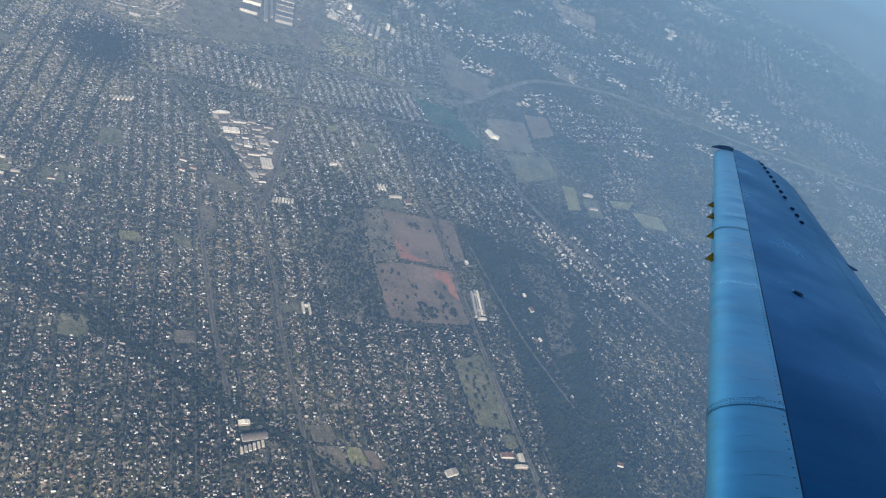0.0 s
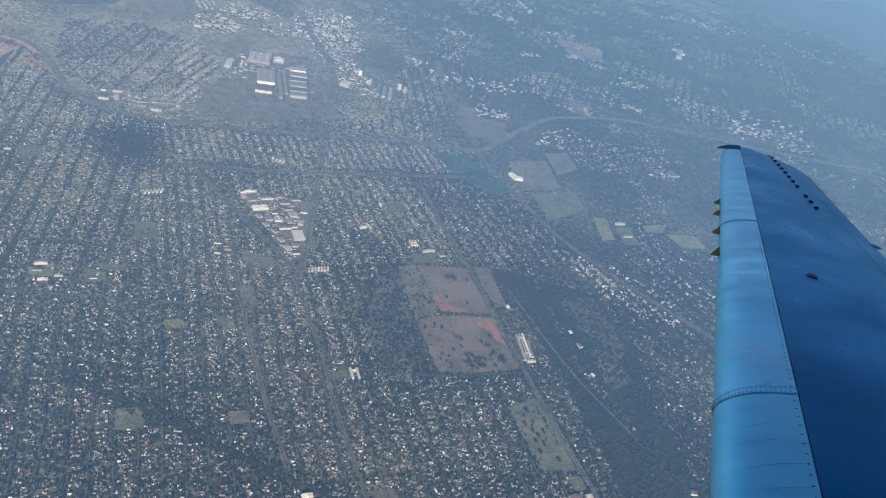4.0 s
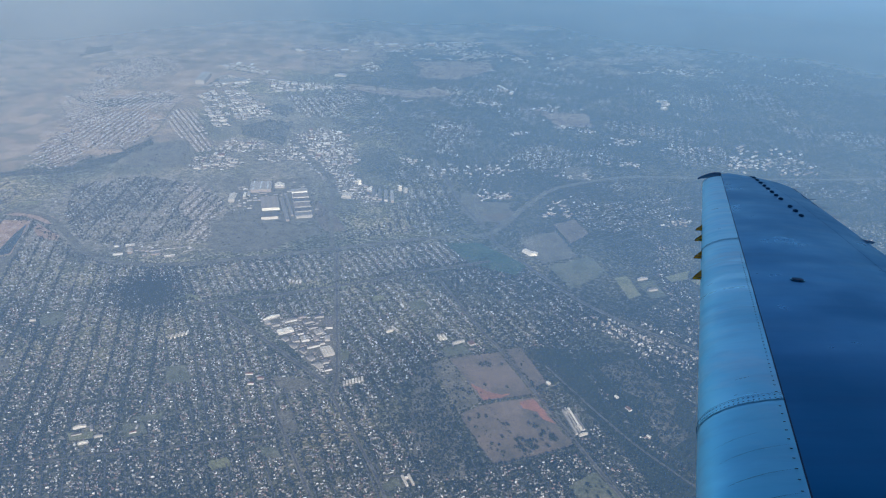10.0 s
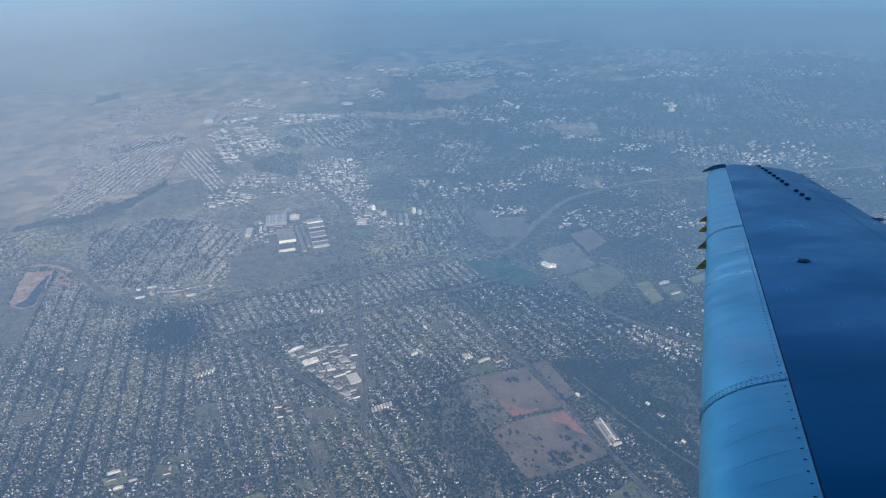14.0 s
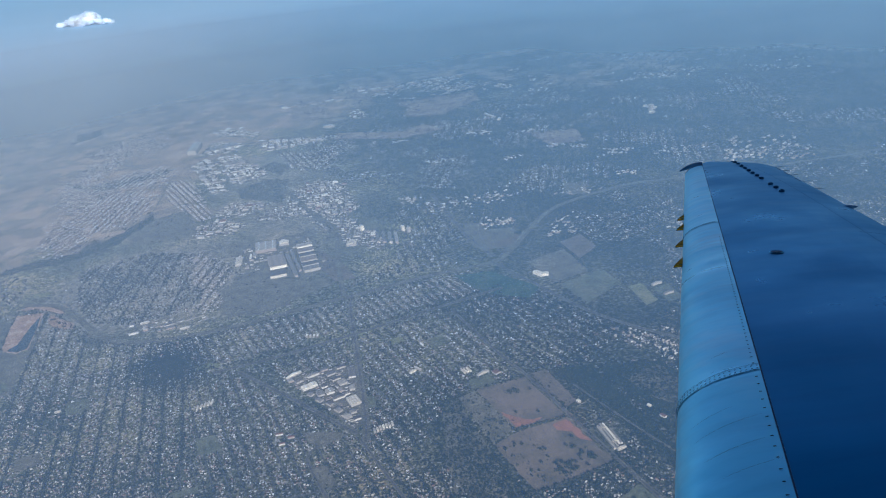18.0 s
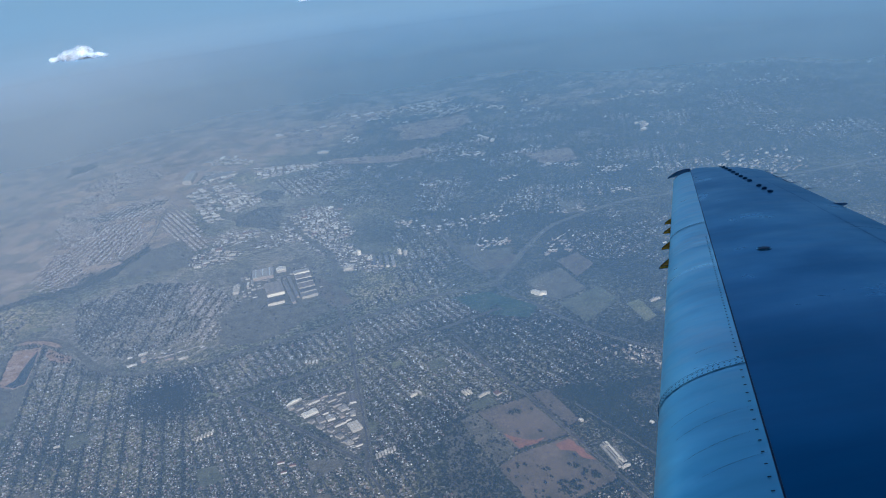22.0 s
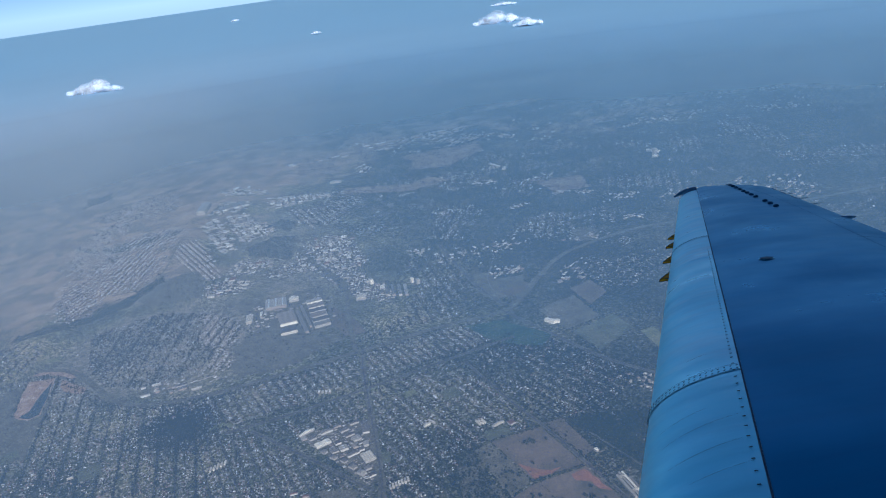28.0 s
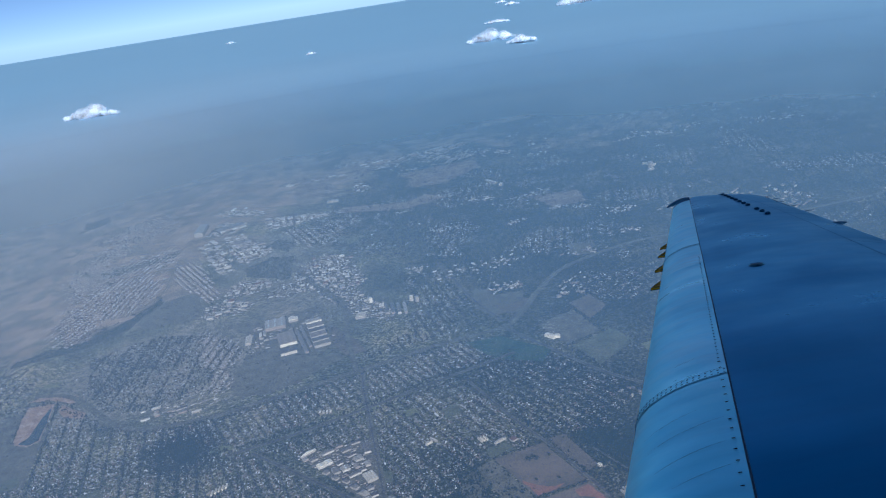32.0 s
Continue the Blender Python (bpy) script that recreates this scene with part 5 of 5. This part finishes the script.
for poly, count in (([(-60, 300), (-46, 308), (-17, 308), (-13, 270), (-30, 267), (-57, 265)], 18), ([(-49, 358), (-20, 358), (-17, 318), (-43, 318)], 5), ([(-24, 236), (-9, 242), (-5, 215), (-4, 199), (-20, 198)], 22), ([(-62, 355), (-54, 355), (-50, 320), (-59, 315)], 10)):
    pts = np.array(poly, float)
    t = rng.uniform(pts.min(0), pts.max(0), (400, 2))
    for x, y in t[inside(t, poly)][:count]:
        tr, cr = KINDS[int(rng.integers(4))]
        thing = tagged(new("tree"), "lone dark tree standing in an open field", "tree", "lone trees of the fields")
        thing.matrix_basis = pose(x, y, 0.05, 0, 0, float(rng.uniform(0, 360)))
        part("trunk", tr, thing)
        part("crown", cr, thing)


# ---------------------------------------------------------------- clouds
def cloud(label, x, y, z, w, d, h, seed, lean=0.0, count=26):
    """A cumulus with a flat base and a lumpy top."""
    h *= 0.85
    g = random.Random(seed)
    bm = bmesh.new()
    for _ in range(count):
        a, b = g.uniform(-1, 1), g.uniform(-1, 1)
        top = max(0.12, (1 - abs(a + 0.25 * lean) ** 1.3) * (1 - 0.5 * b * b)) * g.uniform(0.5, 1.0)
        s = h * g.uniform(0.25, 0.5) * (0.4 + top)
        ret = bmesh.ops.create_icosphere(bm, subdivisions=2, radius=1, matrix=Matrix.Translation((a * w / 2, b * d / 2, top * h * 0.55)) @ Matrix.Diagonal((s * w / h * 0.35, s * w / h * 0.35, s, 1)))
        for vert in ret["verts"]:
            nz = noise.noise_vector(vert.co * (2.2 / h)) * h * 0.16 + noise.noise_vector(vert.co * (6.0 / h)) * h * 0.07
            vert.co += nz
            vert.co.z = max(vert.co.z, -0.1 * h)
    me = from_bm("cloud", bm, M_CLOUD)
    for p in me.polygons:
        p.use_smooth = True
    ob = tagged(new("cloud", me), label, "cloud", "scattered small clouds")
    ob.matrix_basis = pose(x, y, z, 0, 0, -30)
    return ob


CUMULUS = "small white cumulus over hazy land"
for row in (("small white cumulus with a rounded top", 306, 1122, 183, 72, 34, 20, 1), (CUMULUS, 303, 1011, 183, 42, 22, 11, 2), ("thin white wisp of cloud", 468, 1468, 186, 52, 20, 8, 3),
            ("long white cumulus near the horizon", 810, 1621, 189, 200, 70, 34, 4), (CUMULUS, 898, 1530, 189, 62, 34, 20, 5), (CUMULUS, 866, 1083, 186, 60, 30, 20, 6),
            (CUMULUS, 924, 1193, 187, 34, 16, 8, 7), ("ragged white cumulus in the haze", -272, 1078, 182, 70, 26, 20, 8), (CUMULUS, 837, 2260, 193, 34, 18, 9, 9), (CUMULUS, 765, 2037, 192, 42, 20, 10, 10),
            (CUMULUS, 800, 1323, 187, 36, 18, 10, 11), ("tiny white wisp of cloud", 53, 2583, 194, 30, 14, 8, 12), ("tiny white wisp of cloud", 94, 1491, 186, 18, 9, 6, 13)):
    cloud(*row)
g = random.Random(5)
for i in range(26):
    az = radians(24 + i * 1.9 + g.uniform(-0.8, 0.8))
    r = 4150 + g.uniform(-250, 250)
    cloud("far white cumulus in a row on the horizon", -190 + r * math.sin(az), 30 + r * math.cos(az), 205, g.uniform(90, 260), 80, g.uniform(14, 40), 30 + i)
# ---------------------------------------------------------------- the airliner: its wing beside the seat, its fuselage behind
def streaks(nt, across, along, detail=5, rough=0.6):
    """Noise drawn out along the airflow."""
    co, mp, n = nt.nodes.new("ShaderNodeTexCoord"), nt.nodes.new("ShaderNodeMapping"), nt.nodes.new("ShaderNodeTexNoise")
    mp.inputs["Scale"].default_value = (along, across, across)
    n.inputs["Scale"].default_value, n.inputs["Detail"].default_value, n.inputs["Roughness"].default_value = 1.0, detail, rough
    nt.links.new(co.outputs["Object"], mp.inputs["Vector"])
    nt.links.new(mp.outputs[0], n.inputs["Vector"])
    return n.outputs["Fac"]


def relief(nt, b, source, strength, depth):
    bump = nt.nodes.new("ShaderNodeBump")
    bump.inputs["Strength"].default_value, bump.inputs["Distance"].default_value = strength, depth
    nt.links.new(source, bump.inputs["Height"])
    nt.links.new(bump.outputs[0], b.inputs["Normal"])


# grey paint; the sky's blue in the shade is put into base and tint
M_PAINT, _nt, _b = mat("grey wing paint with sky blue", 0.3, 0.5)
_b.inputs["IOR"].default_value, _b.inputs["Specular IOR Level"].default_value, _b.inputs["Specular Tint"].default_value = 1.27, 0.5, (0.15, 0.65, 1.0, 1)
_tone = ramp_node(_nt, noise_node(_nt, 0.45, 5), [(0.3, (0.014, 0.155, 0.3)), (0.7, (0.02, 0.185, 0.35))])
_tone = mix_node(_nt, "MULTIPLY", 1.0, _tone, ramp_node(_nt, streaks(_nt, 5.0, 0.7), [(0.34, (0.84, 0.86, 0.88)), (0.6, (1, 1, 1))]))
_nt.links.new(mix_node(_nt, "MIX", ramp_node(_nt, noise_node(_nt, 1.6, 6, 0.7), [(0.62, (0, 0, 0)), (0.78, (0.22,) * 3)]), _tone, (0.06, 0.21, 0.34)), _b.inputs["Base Color"])
_nt.links.new(ramp_node(_nt, noise_node(_nt, 0.8, 5), [(0.3, (0.24,) * 3), (0.7, (0.4,) * 3)]), _b.inputs["Roughness"])
relief(_nt, _b, noise_node(_nt, 0.7, 2), 0.14, 0.02)
M_SLAT, _nt, _b = mat("bare metal slat", 0.34, 0.5)
_b.inputs["IOR"].default_value = 1.75
# bare metal with the reflected sky's blue put into its colour
_tone = ramp_node(_nt, noise_node(_nt, 0.9, 5), [(0.3, (0.18, 0.7, 0.94)), (0.7, (0.3, 0.83, 0.99))])
_tone = mix_node(_nt, "MULTIPLY", 1.0, _tone, ramp_node(_nt, streaks(_nt, 7.0, 1.2), [(0.36, (0.88, 0.9, 0.92)), (0.55, (1, 1, 1))]))
_smear = math_node(_nt, "MULTIPLY", ramp_node(_nt, streaks(_nt, 3.2, 1.0, 6, 0.7), [(0.5, (0, 0, 0)), (0.62, (1, 1, 1))]), ramp_node(_nt, noise_node(_nt, 0.5, 2), [(0.5, (0, 0, 0)), (0.62, (0.28,) * 3)]))
# pale patches paint soft cloud reflections onto the slat
_tone = mix_node(_nt, "MIX", ramp_node(_nt, noise_node(_nt, 0.8, 6, 0.65), [(0.5, (0, 0, 0)), (0.72, (0.55,) * 3)]), _tone, (0.66, 0.84, 0.92))
_nt.links.new(mix_node(_nt, "MIX", _smear, _tone, (0.13, 0.3, 0.42)), _b.inputs["Base Color"])
_nt.links.new(ramp_node(_nt, streaks(_nt, 5.0, 1.0), [(0.3, (0.26,) * 3), (0.7, (0.46,) * 3)]), _b.inputs["Roughness"])
relief(_nt, _b, streaks(_nt, 2.5, 0.8, 3), 0.02, 0.01)
M_DARK, _nt, _b = mat("dark sealant", 0.6)
_nt.links.new(ramp_node(_nt, noise_node(_nt, 12.0, 3), [(0.3, (0.012, 0.04, 0.075)), (0.7, (0.025, 0.07, 0.12))]), _b.inputs["Base Color"])
M_LINE, _nt, _b = mat("grimy panel joint", 0.6)
_nt.links.new(ramp_node(_nt, noise_node(_nt, 3.0, 4), [(0.35, (0.02, 0.075, 0.14)), (0.65, (0.045, 0.14, 0.24))]), _b.inputs["Base Color"])
M_HORN, _nt, _b = mat("dull fairing paint", 0.5)
_nt.links.new(ramp_node(_nt, noise_node(_nt, 5.0, 4), [(0.35, (0.12, 0.24, 0.36)), (0.65, (0.2, 0.33, 0.46))]), _b.inputs["Base Color"])
M_YELLOW, _nt, _b = mat("yellow paint", 0.8)
_b.inputs["Specular IOR Level"].default_value = 0.1
_nt.links.new(ramp_node(_nt, noise_node(_nt, 9.0, 4), [(0.3, (1.0, 0.4, 0.015)), (0.6, (1.0, 0.48, 0.02))]), _b.inputs["Base Color"])
M_BODY, _nt, _b = mat("white fuselage paint", 0.35)
_nt.links.new(ramp_node(_nt, noise_node(_nt, 0.8, 4), [(0.3, (0.66, 0.67, 0.68)), (0.7, (0.76, 0.77, 0.78))]), _b.inputs["Base Color"])

LAND_SCALE = 1 / 9       # the same model scale as the land below
airliner = tagged(new("airliner"), "airliner with a sky-tinted grey wing and bare metal leading edge slat", "aircraft")
airliner.matrix_basis = SEAT @ pose(0, 0, 0, 10.3 - 90, 0, 0) @ Matrix.Scale(LAND_SCALE, 4)
DECK, TIP, ROOT = -1.25, 13.08, -1.6


def LE(y):
    return 0.79 + (y - 2.37) * 0.346


def SL(y):
    return 1.21 + (y - 2.37) * 0.335


def TE(y):
    """The trailing edge, rounded off into the tip."""
    return 5.13 + (y - 10.22) * 0.277 - 0.75 * max(0.0, (y - 12.1) / 0.98) ** 2.5


def deck(x, y):
    """Height of the upper skin: a faint camber that falls away towards the trailing edge."""
    c = (x - SL(y)) / (TE(y) - SL(y))
    return DECK + 0.02 * math.sin(math.pi * min(1.0, max(0.0, c) / 0.7)) - 0.10 * max(0.0, (c - 0.6) / 0.4) ** 2


def loft(rows, close=False):
    bm = bmesh.new()
    vs = [[bm.verts.new(p) for p in row] for row in rows]
    for a, b in zip(vs, vs[1:]):
        for i in range(len(a) - (0 if close else 1)):
            j = (i + 1) % len(a)
            bm.faces.new([a[i], a[j], b[j], b[i]])
    return bm


def smooth_part(name, bm, material, parent, label=""):
    me = from_bm(name, bm, material)
    for p in me.polygons:
        p.use_smooth = True
    return part(name, me, parent, label)


def strip(name, line, width, material, parent, label="", lift=0.004):
    """A narrow band lying on the upper skin along a line of plan points."""
    rows = []
    for i, (x, y) in enumerate(line):
        (ax, ay), (bx, by) = line[max(i - 1, 0)], line[min(i + 1, len(line) - 1)]
        n = Vector((ay - by, bx - ax)).normalized() * width / 2
        rows.append([(x + n.x, y + n.y, deck(x, y) + lift), (x - n.x, y - n.y, deck(x, y) + lift)])
    return part(name, from_bm(name, loft(rows), material), parent, label)


def between(a, b, n):
    return [(a[0] + (b[0] - a[0]) * i / n, a[1] + (b[1] - a[1]) * i / n) for i in range(n + 1)]


spans = [ROOT + (12.0 - ROOT) * i / 24 for i in range(25)] + [12.0 + (TIP - 12.0) * (i / 10) for i in range(1, 11)]
top, under = [0, 0.08, 0.2, 0.34, 0.48, 0.6, 0.7, 0.8, 0.9, 1.0], [0.85, 0.6, 0.3, 0.0]
rows = []
for y in spans:
    a, b = SL(y), TE(y)
    fade = 1 - max(0.0, (y - 12.4) / (TIP - 12.4)) ** 2 * 0.8
    t = 0.1 * (b - a) * fade
    rows.append([(a + (b - a) * c, y, deck(a + (b - a) * c, y)) for c in top] + [(a + (b - a) * c, y, deck(b, y) * c + (DECK - 0.01) * (1 - c) - t * (1 - c * 0.9)) for c in under])
bm = loft(rows, True)
bm.faces.new([v for v in bm.verts][-len(rows[0]):])
wing = part("wing", from_bm("wing", bm, M_PAINT), airliner, "grey wing skin with the sky's blue put into its paint")

# the slat: a rounded nose from the joint forward and under, ending short of the tip
rows = []
for y in [s for s in spans if s < 12.75] + [12.8]:
    le, s = LE(y), SL(y) - 0.008
    c, t = s - le, 0.28 + 0.02 * (TIP - y) * 0.2
    rows.append([(s, y, DECK)] + [(s - c * math.sin(a), y, DECK - t / 2 + t / 2 * math.cos(a)) for a in [math.pi * k / 16 for k in range(1, 16)]] + [(s, y, DECK - t)])
bm = loft(rows)
bm.verts.ensure_lookup_table()
bm.faces.new(bm.verts[-len(rows[-1]):])
slat = smooth_part("slat", bm, M_SLAT, airliner, "worn bare metal leading edge slat")
part("slat_gap", from_bm("slat_gap", loft([[(SL(y) - 0.007, y, DECK + 0.002), (SL(y) - 0.001, y, DECK + 0.003)] for y in spans]), M_DARK), wing, "dark gap behind the slat")
rivet = from_bm("rivet", box_bm(0.011, 0.004, 0.002), M_DARK)
y = 1.9
while y < 6.6:
    part("rivet", rivet, slat, "", Matrix.Translation((SL(y) - 0.034, y, DECK + 0.0005)) @ Matrix.Diagonal((1, 1, 1, 1) if y < 3.5 else (0.75, 0.7, 1, 1)))
    y += 0.088 if y < 3.4 else 0.062


def nose(y, a, proud=0.0):
    """A point on the slat's nose, a radians round from its rear edge."""
    s, c, t = SL(y) - 0.008, SL(y) - 0.008 - LE(y), 0.28 + 0.02 * (TIP - y) * 0.2
    return Vector((s - (c + proud) * math.sin(a), y, DECK - t / 2 + (t / 2 + proud) * math.cos(a)))


for y0, wide in ((3.34, 0.075), (7.36, 0.05)):
    band = loft([[nose(y0 + off - 0.05 * math.sin(a), a, 0.002) for off in (-wide / 2, wide / 2)] for a in [math.pi * 0.6 * i / 16 for i in range(17)]])
    seam = part("seam_band", from_bm("seam_band", band, M_SLAT), slat, "riveted joint strip across the slat")
    for off in (-wide / 2, wide / 2):
        part("joint", from_bm("joint", loft([[nose(y0 + off + e - 0.05 * math.sin(a), a, 0.004) for e in (-0.0014, 0.0014)] for a in [math.pi * 0.6 * i / 16 for i in range(17)]]), M_LINE), seam)
    bm = bmesh.new()
    for i in range(26):
        a = math.pi * 0.56 * (i + 0.4) / 26
        for off in (-wide * 0.24, wide * 0.24):
            bmesh.ops.create_cube(bm, size=1, matrix=Matrix.Translation(nose(y0 + off - 0.05 * math.sin(a), a, 0.004)) @ pose(0, 0, 0, 0, -math.degrees(a), 0) @ Matrix.Diagonal((0.008, 0.0022, 0.002, 1)))
    part("rivet_rows", from_bm("rivet_rows", bm, M_LINE), seam, "two rows of dark rivets")

# wiped dirt lines across the slat
for y0, a0, a1, w in ((2.82, 0.05, 0.9, 0.002), (2.95, 0.35, 1.0, 0.002), (2.6, 0.1, 0.8, 0.0025), (2.42, 0.02, 0.6, 0.002), (3.62, 0.35, 0.6, 0.003)):
    part("dirt_streak", from_bm("dirt_streak", loft([[nose(y0 - 0.09 * (a - a0) + e * w / 2 * math.sin(math.pi * (i + 0.3) / 10), a, 0.0015) for e in (-1, 1)] for i, a in enumerate(a0 + (a1 - a0) * k / 9 for k in range(10))]), M_LINE), slat)

# fins under the leading edge
for y in (6.38, 7.2, 8.06, 8.67):
    bm = bmesh.new()
    x = LE(y) + 0.03
    q = [bm.verts.new((x + dx, y + dy, DECK - 0.13 + dz)) for dz in (0, -0.014) for dx, dy in ((0.05, 0.17), (-0.08, -0.04), (-0.15, -0.16), (0.05, -0.15))]
    for f in ((0, 1, 2, 3), (7, 6, 5, 4), (0, 4, 5, 1), (1, 5, 6, 2), (2, 6, 7, 3), (3, 7, 4, 0)):
        bm.faces.new([q[i] for i in f])
    fin = part("fin", from_bm("fin", bm, M_YELLOW), slat, "yellow leading edge fin with a dark rim")
    part("rim", from_bm("rim", loft([[(x + dx, y + dy, DECK - 0.126), (x + dx - 0.009, y + dy + 0.005, DECK - 0.15)] for dx, dy in ((0.05, 0.17), (-0.08, -0.04), (-0.15, -0.16), (0.05, -0.155))]), M_DARK), fin)

# low domed studs in a row towards the tip, nine and then three
for i in (0, 1, 2, 3, 4, 5, 6, 7, 8, 9.9, 10.9, 11.9):
    s = i / 11.9
    bm = bmesh.new()
    bmesh.ops.create_uvsphere(bm, u_segments=12, v_segments=6, radius=0.031, matrix=Matrix.Diagonal((1, 1.15, 0.6, 1)))
    x, y = 5.24 + (4.2 - 5.24) * s, 12.9 + (8.85 - 12.9) * s
    stud = smooth_part("stud", bm, M_LINE, wing, "low dark domed stud")
    stud.matrix_basis = Matrix.Translation((x, y, deck(x, y) + 0.008)) @ stud.matrix_basis

# filler cap in its worn ring, with a scuffed pale patch beside it
for name, r, lift, material, label in (("ring", 0.06, 0.004, M_SLAT, "worn pale ring round the cap"), ("fuel_cap", 0.05, 0.008, M_LINE, "dark oval filler cap")):
    bm = bmesh.new()
    bmesh.ops.create_circle(bm, cap_ends=True, segments=28, radius=r, matrix=Matrix.Translation((2.67, 5.65, deck(2.67, 5.65) + lift)) @ Matrix.Diagonal((0.85, 1.0, 1, 1)))
    part(name, from_bm(name, bm, material), wing, label)

# hinge line of the aileron and flap, slot dashes along the trailing edge, skin joints
hinge = [(SL(y) + (TE(min(y, 12.1)) - SL(y)) * k, y) for y, k in ((12.7, 0.5), (11.6, 0.62), (10.4, 0.7), (9.2, 0.74), (8.0, 0.76), (6.5, 0.77), (5.0, 0.78), (3.0, 0.78), (1.0, 0.78))]
strip("hinge_line", hinge, 0.004, M_LINE, wing, "dark hinge line of the aileron and flap")
for y in (9.55, 6.2):
    x = SL(y) + (TE(y) - SL(y)) * 0.745
    strip("panel_joint", between((x, y), (TE(y) - 0.02, y - 0.12), 5), 0.012, M_LINE, wing)
for y, l in ((12.0, 0.34), (11.35, 0.4), (10.6, 0.42)):
    x = TE(y) - 0.05
    strip("slot", between((x, y), (x - l * 0.25, y - l), 4), 0.016, M_LINE, wing, "dark slot near the trailing edge")

# flap track fairing that shows at the trailing edge
rows = []
for i in range(13):
    s = i / 12
    r = 0.022 * math.sin(math.pi * min(1.0, max(0.02, s))) ** 0.6 + 0.003
    x, y = 4.28 + 0.3 * s, 7.96 - 0.04 * s
    rows.append([(x, y + 1.3 * r * math.cos(k * math.tau / 10), deck(4.4, 7.9) - 0.03 + r * math.sin(k * math.tau / 10)) for k in range(10)])
smooth_part("track_fairing", loft(rows, True), M_HORN, wing, "slim dull flap track fairing")
for y in (12.3, 11.7, 11.1, 10.3, 9.5):
    bm = bmesh.new()
    bmesh.ops.create_cone(bm, cap_ends=True, segments=6, radius1=0.005, radius2=0.003, depth=0.12, matrix=Matrix.Translation((TE(y) + 0.05, y - 0.02, deck(TE(y), y))) @ pose(0, 0, 0, 0, 90, 0))
    part("static_wick", from_bm("static_wick", bm, M_DARK), wing)

# tip fairing: a flattened horn that stands forward of the slat's end
rows = []
for i in range(15):
    s = i / 14
    x = LE(12.95) - 0.1 + 0.4 * s
    r = 0.008 + 0.036 * math.sin(math.pi * min(1.0, s * 0.62 + 0.03))
    rows.append([(x, 12.98 - 0.06 * (1 - s) ** 2 + 0.6 * r * math.cos(k * math.tau / 12), DECK + 0.0 - 0.07 * (1 - s) ** 2 + r * math.sin(k * math.tau / 12)) for k in range(12)])
bm = loft(rows, True)
bm.verts.ensure_lookup_table()
for ring in (bm.verts[:12], bm.verts[-12:]):
    bm.faces.new(list(ring))
smooth_part("wingtip_fairing", bm, M_HORN, airliner, "dull grey-blue horn-shaped wingtip fairing")

# the fuselage, behind the seat; it keeps the low sun off the wing
rows = []
for i in range(29):
    s = i / 28
    x = -13.0 + 31.0 * s
    r = 1.75 * min(1.0, (0.1 + s / 0.16) ** 0.55) * min(1.0, ((1 - s) / 0.3 + 0.04) ** 0.6)
    rows.append([(x, -2.45 + r * math.cos(k * math.tau / 40), -0.05 + (1.75 - r) * 0.25 + r * math.sin(k * math.tau / 40)) for k in range(40)])
bm = loft(rows, True)
bm.verts.ensure_lookup_table()
for ring in (bm.verts[:40], bm.verts[-40:]):
    bm.faces.new(list(ring))
smooth_part("fuselage", bm, M_BODY, airliner, "plain white fuselage")
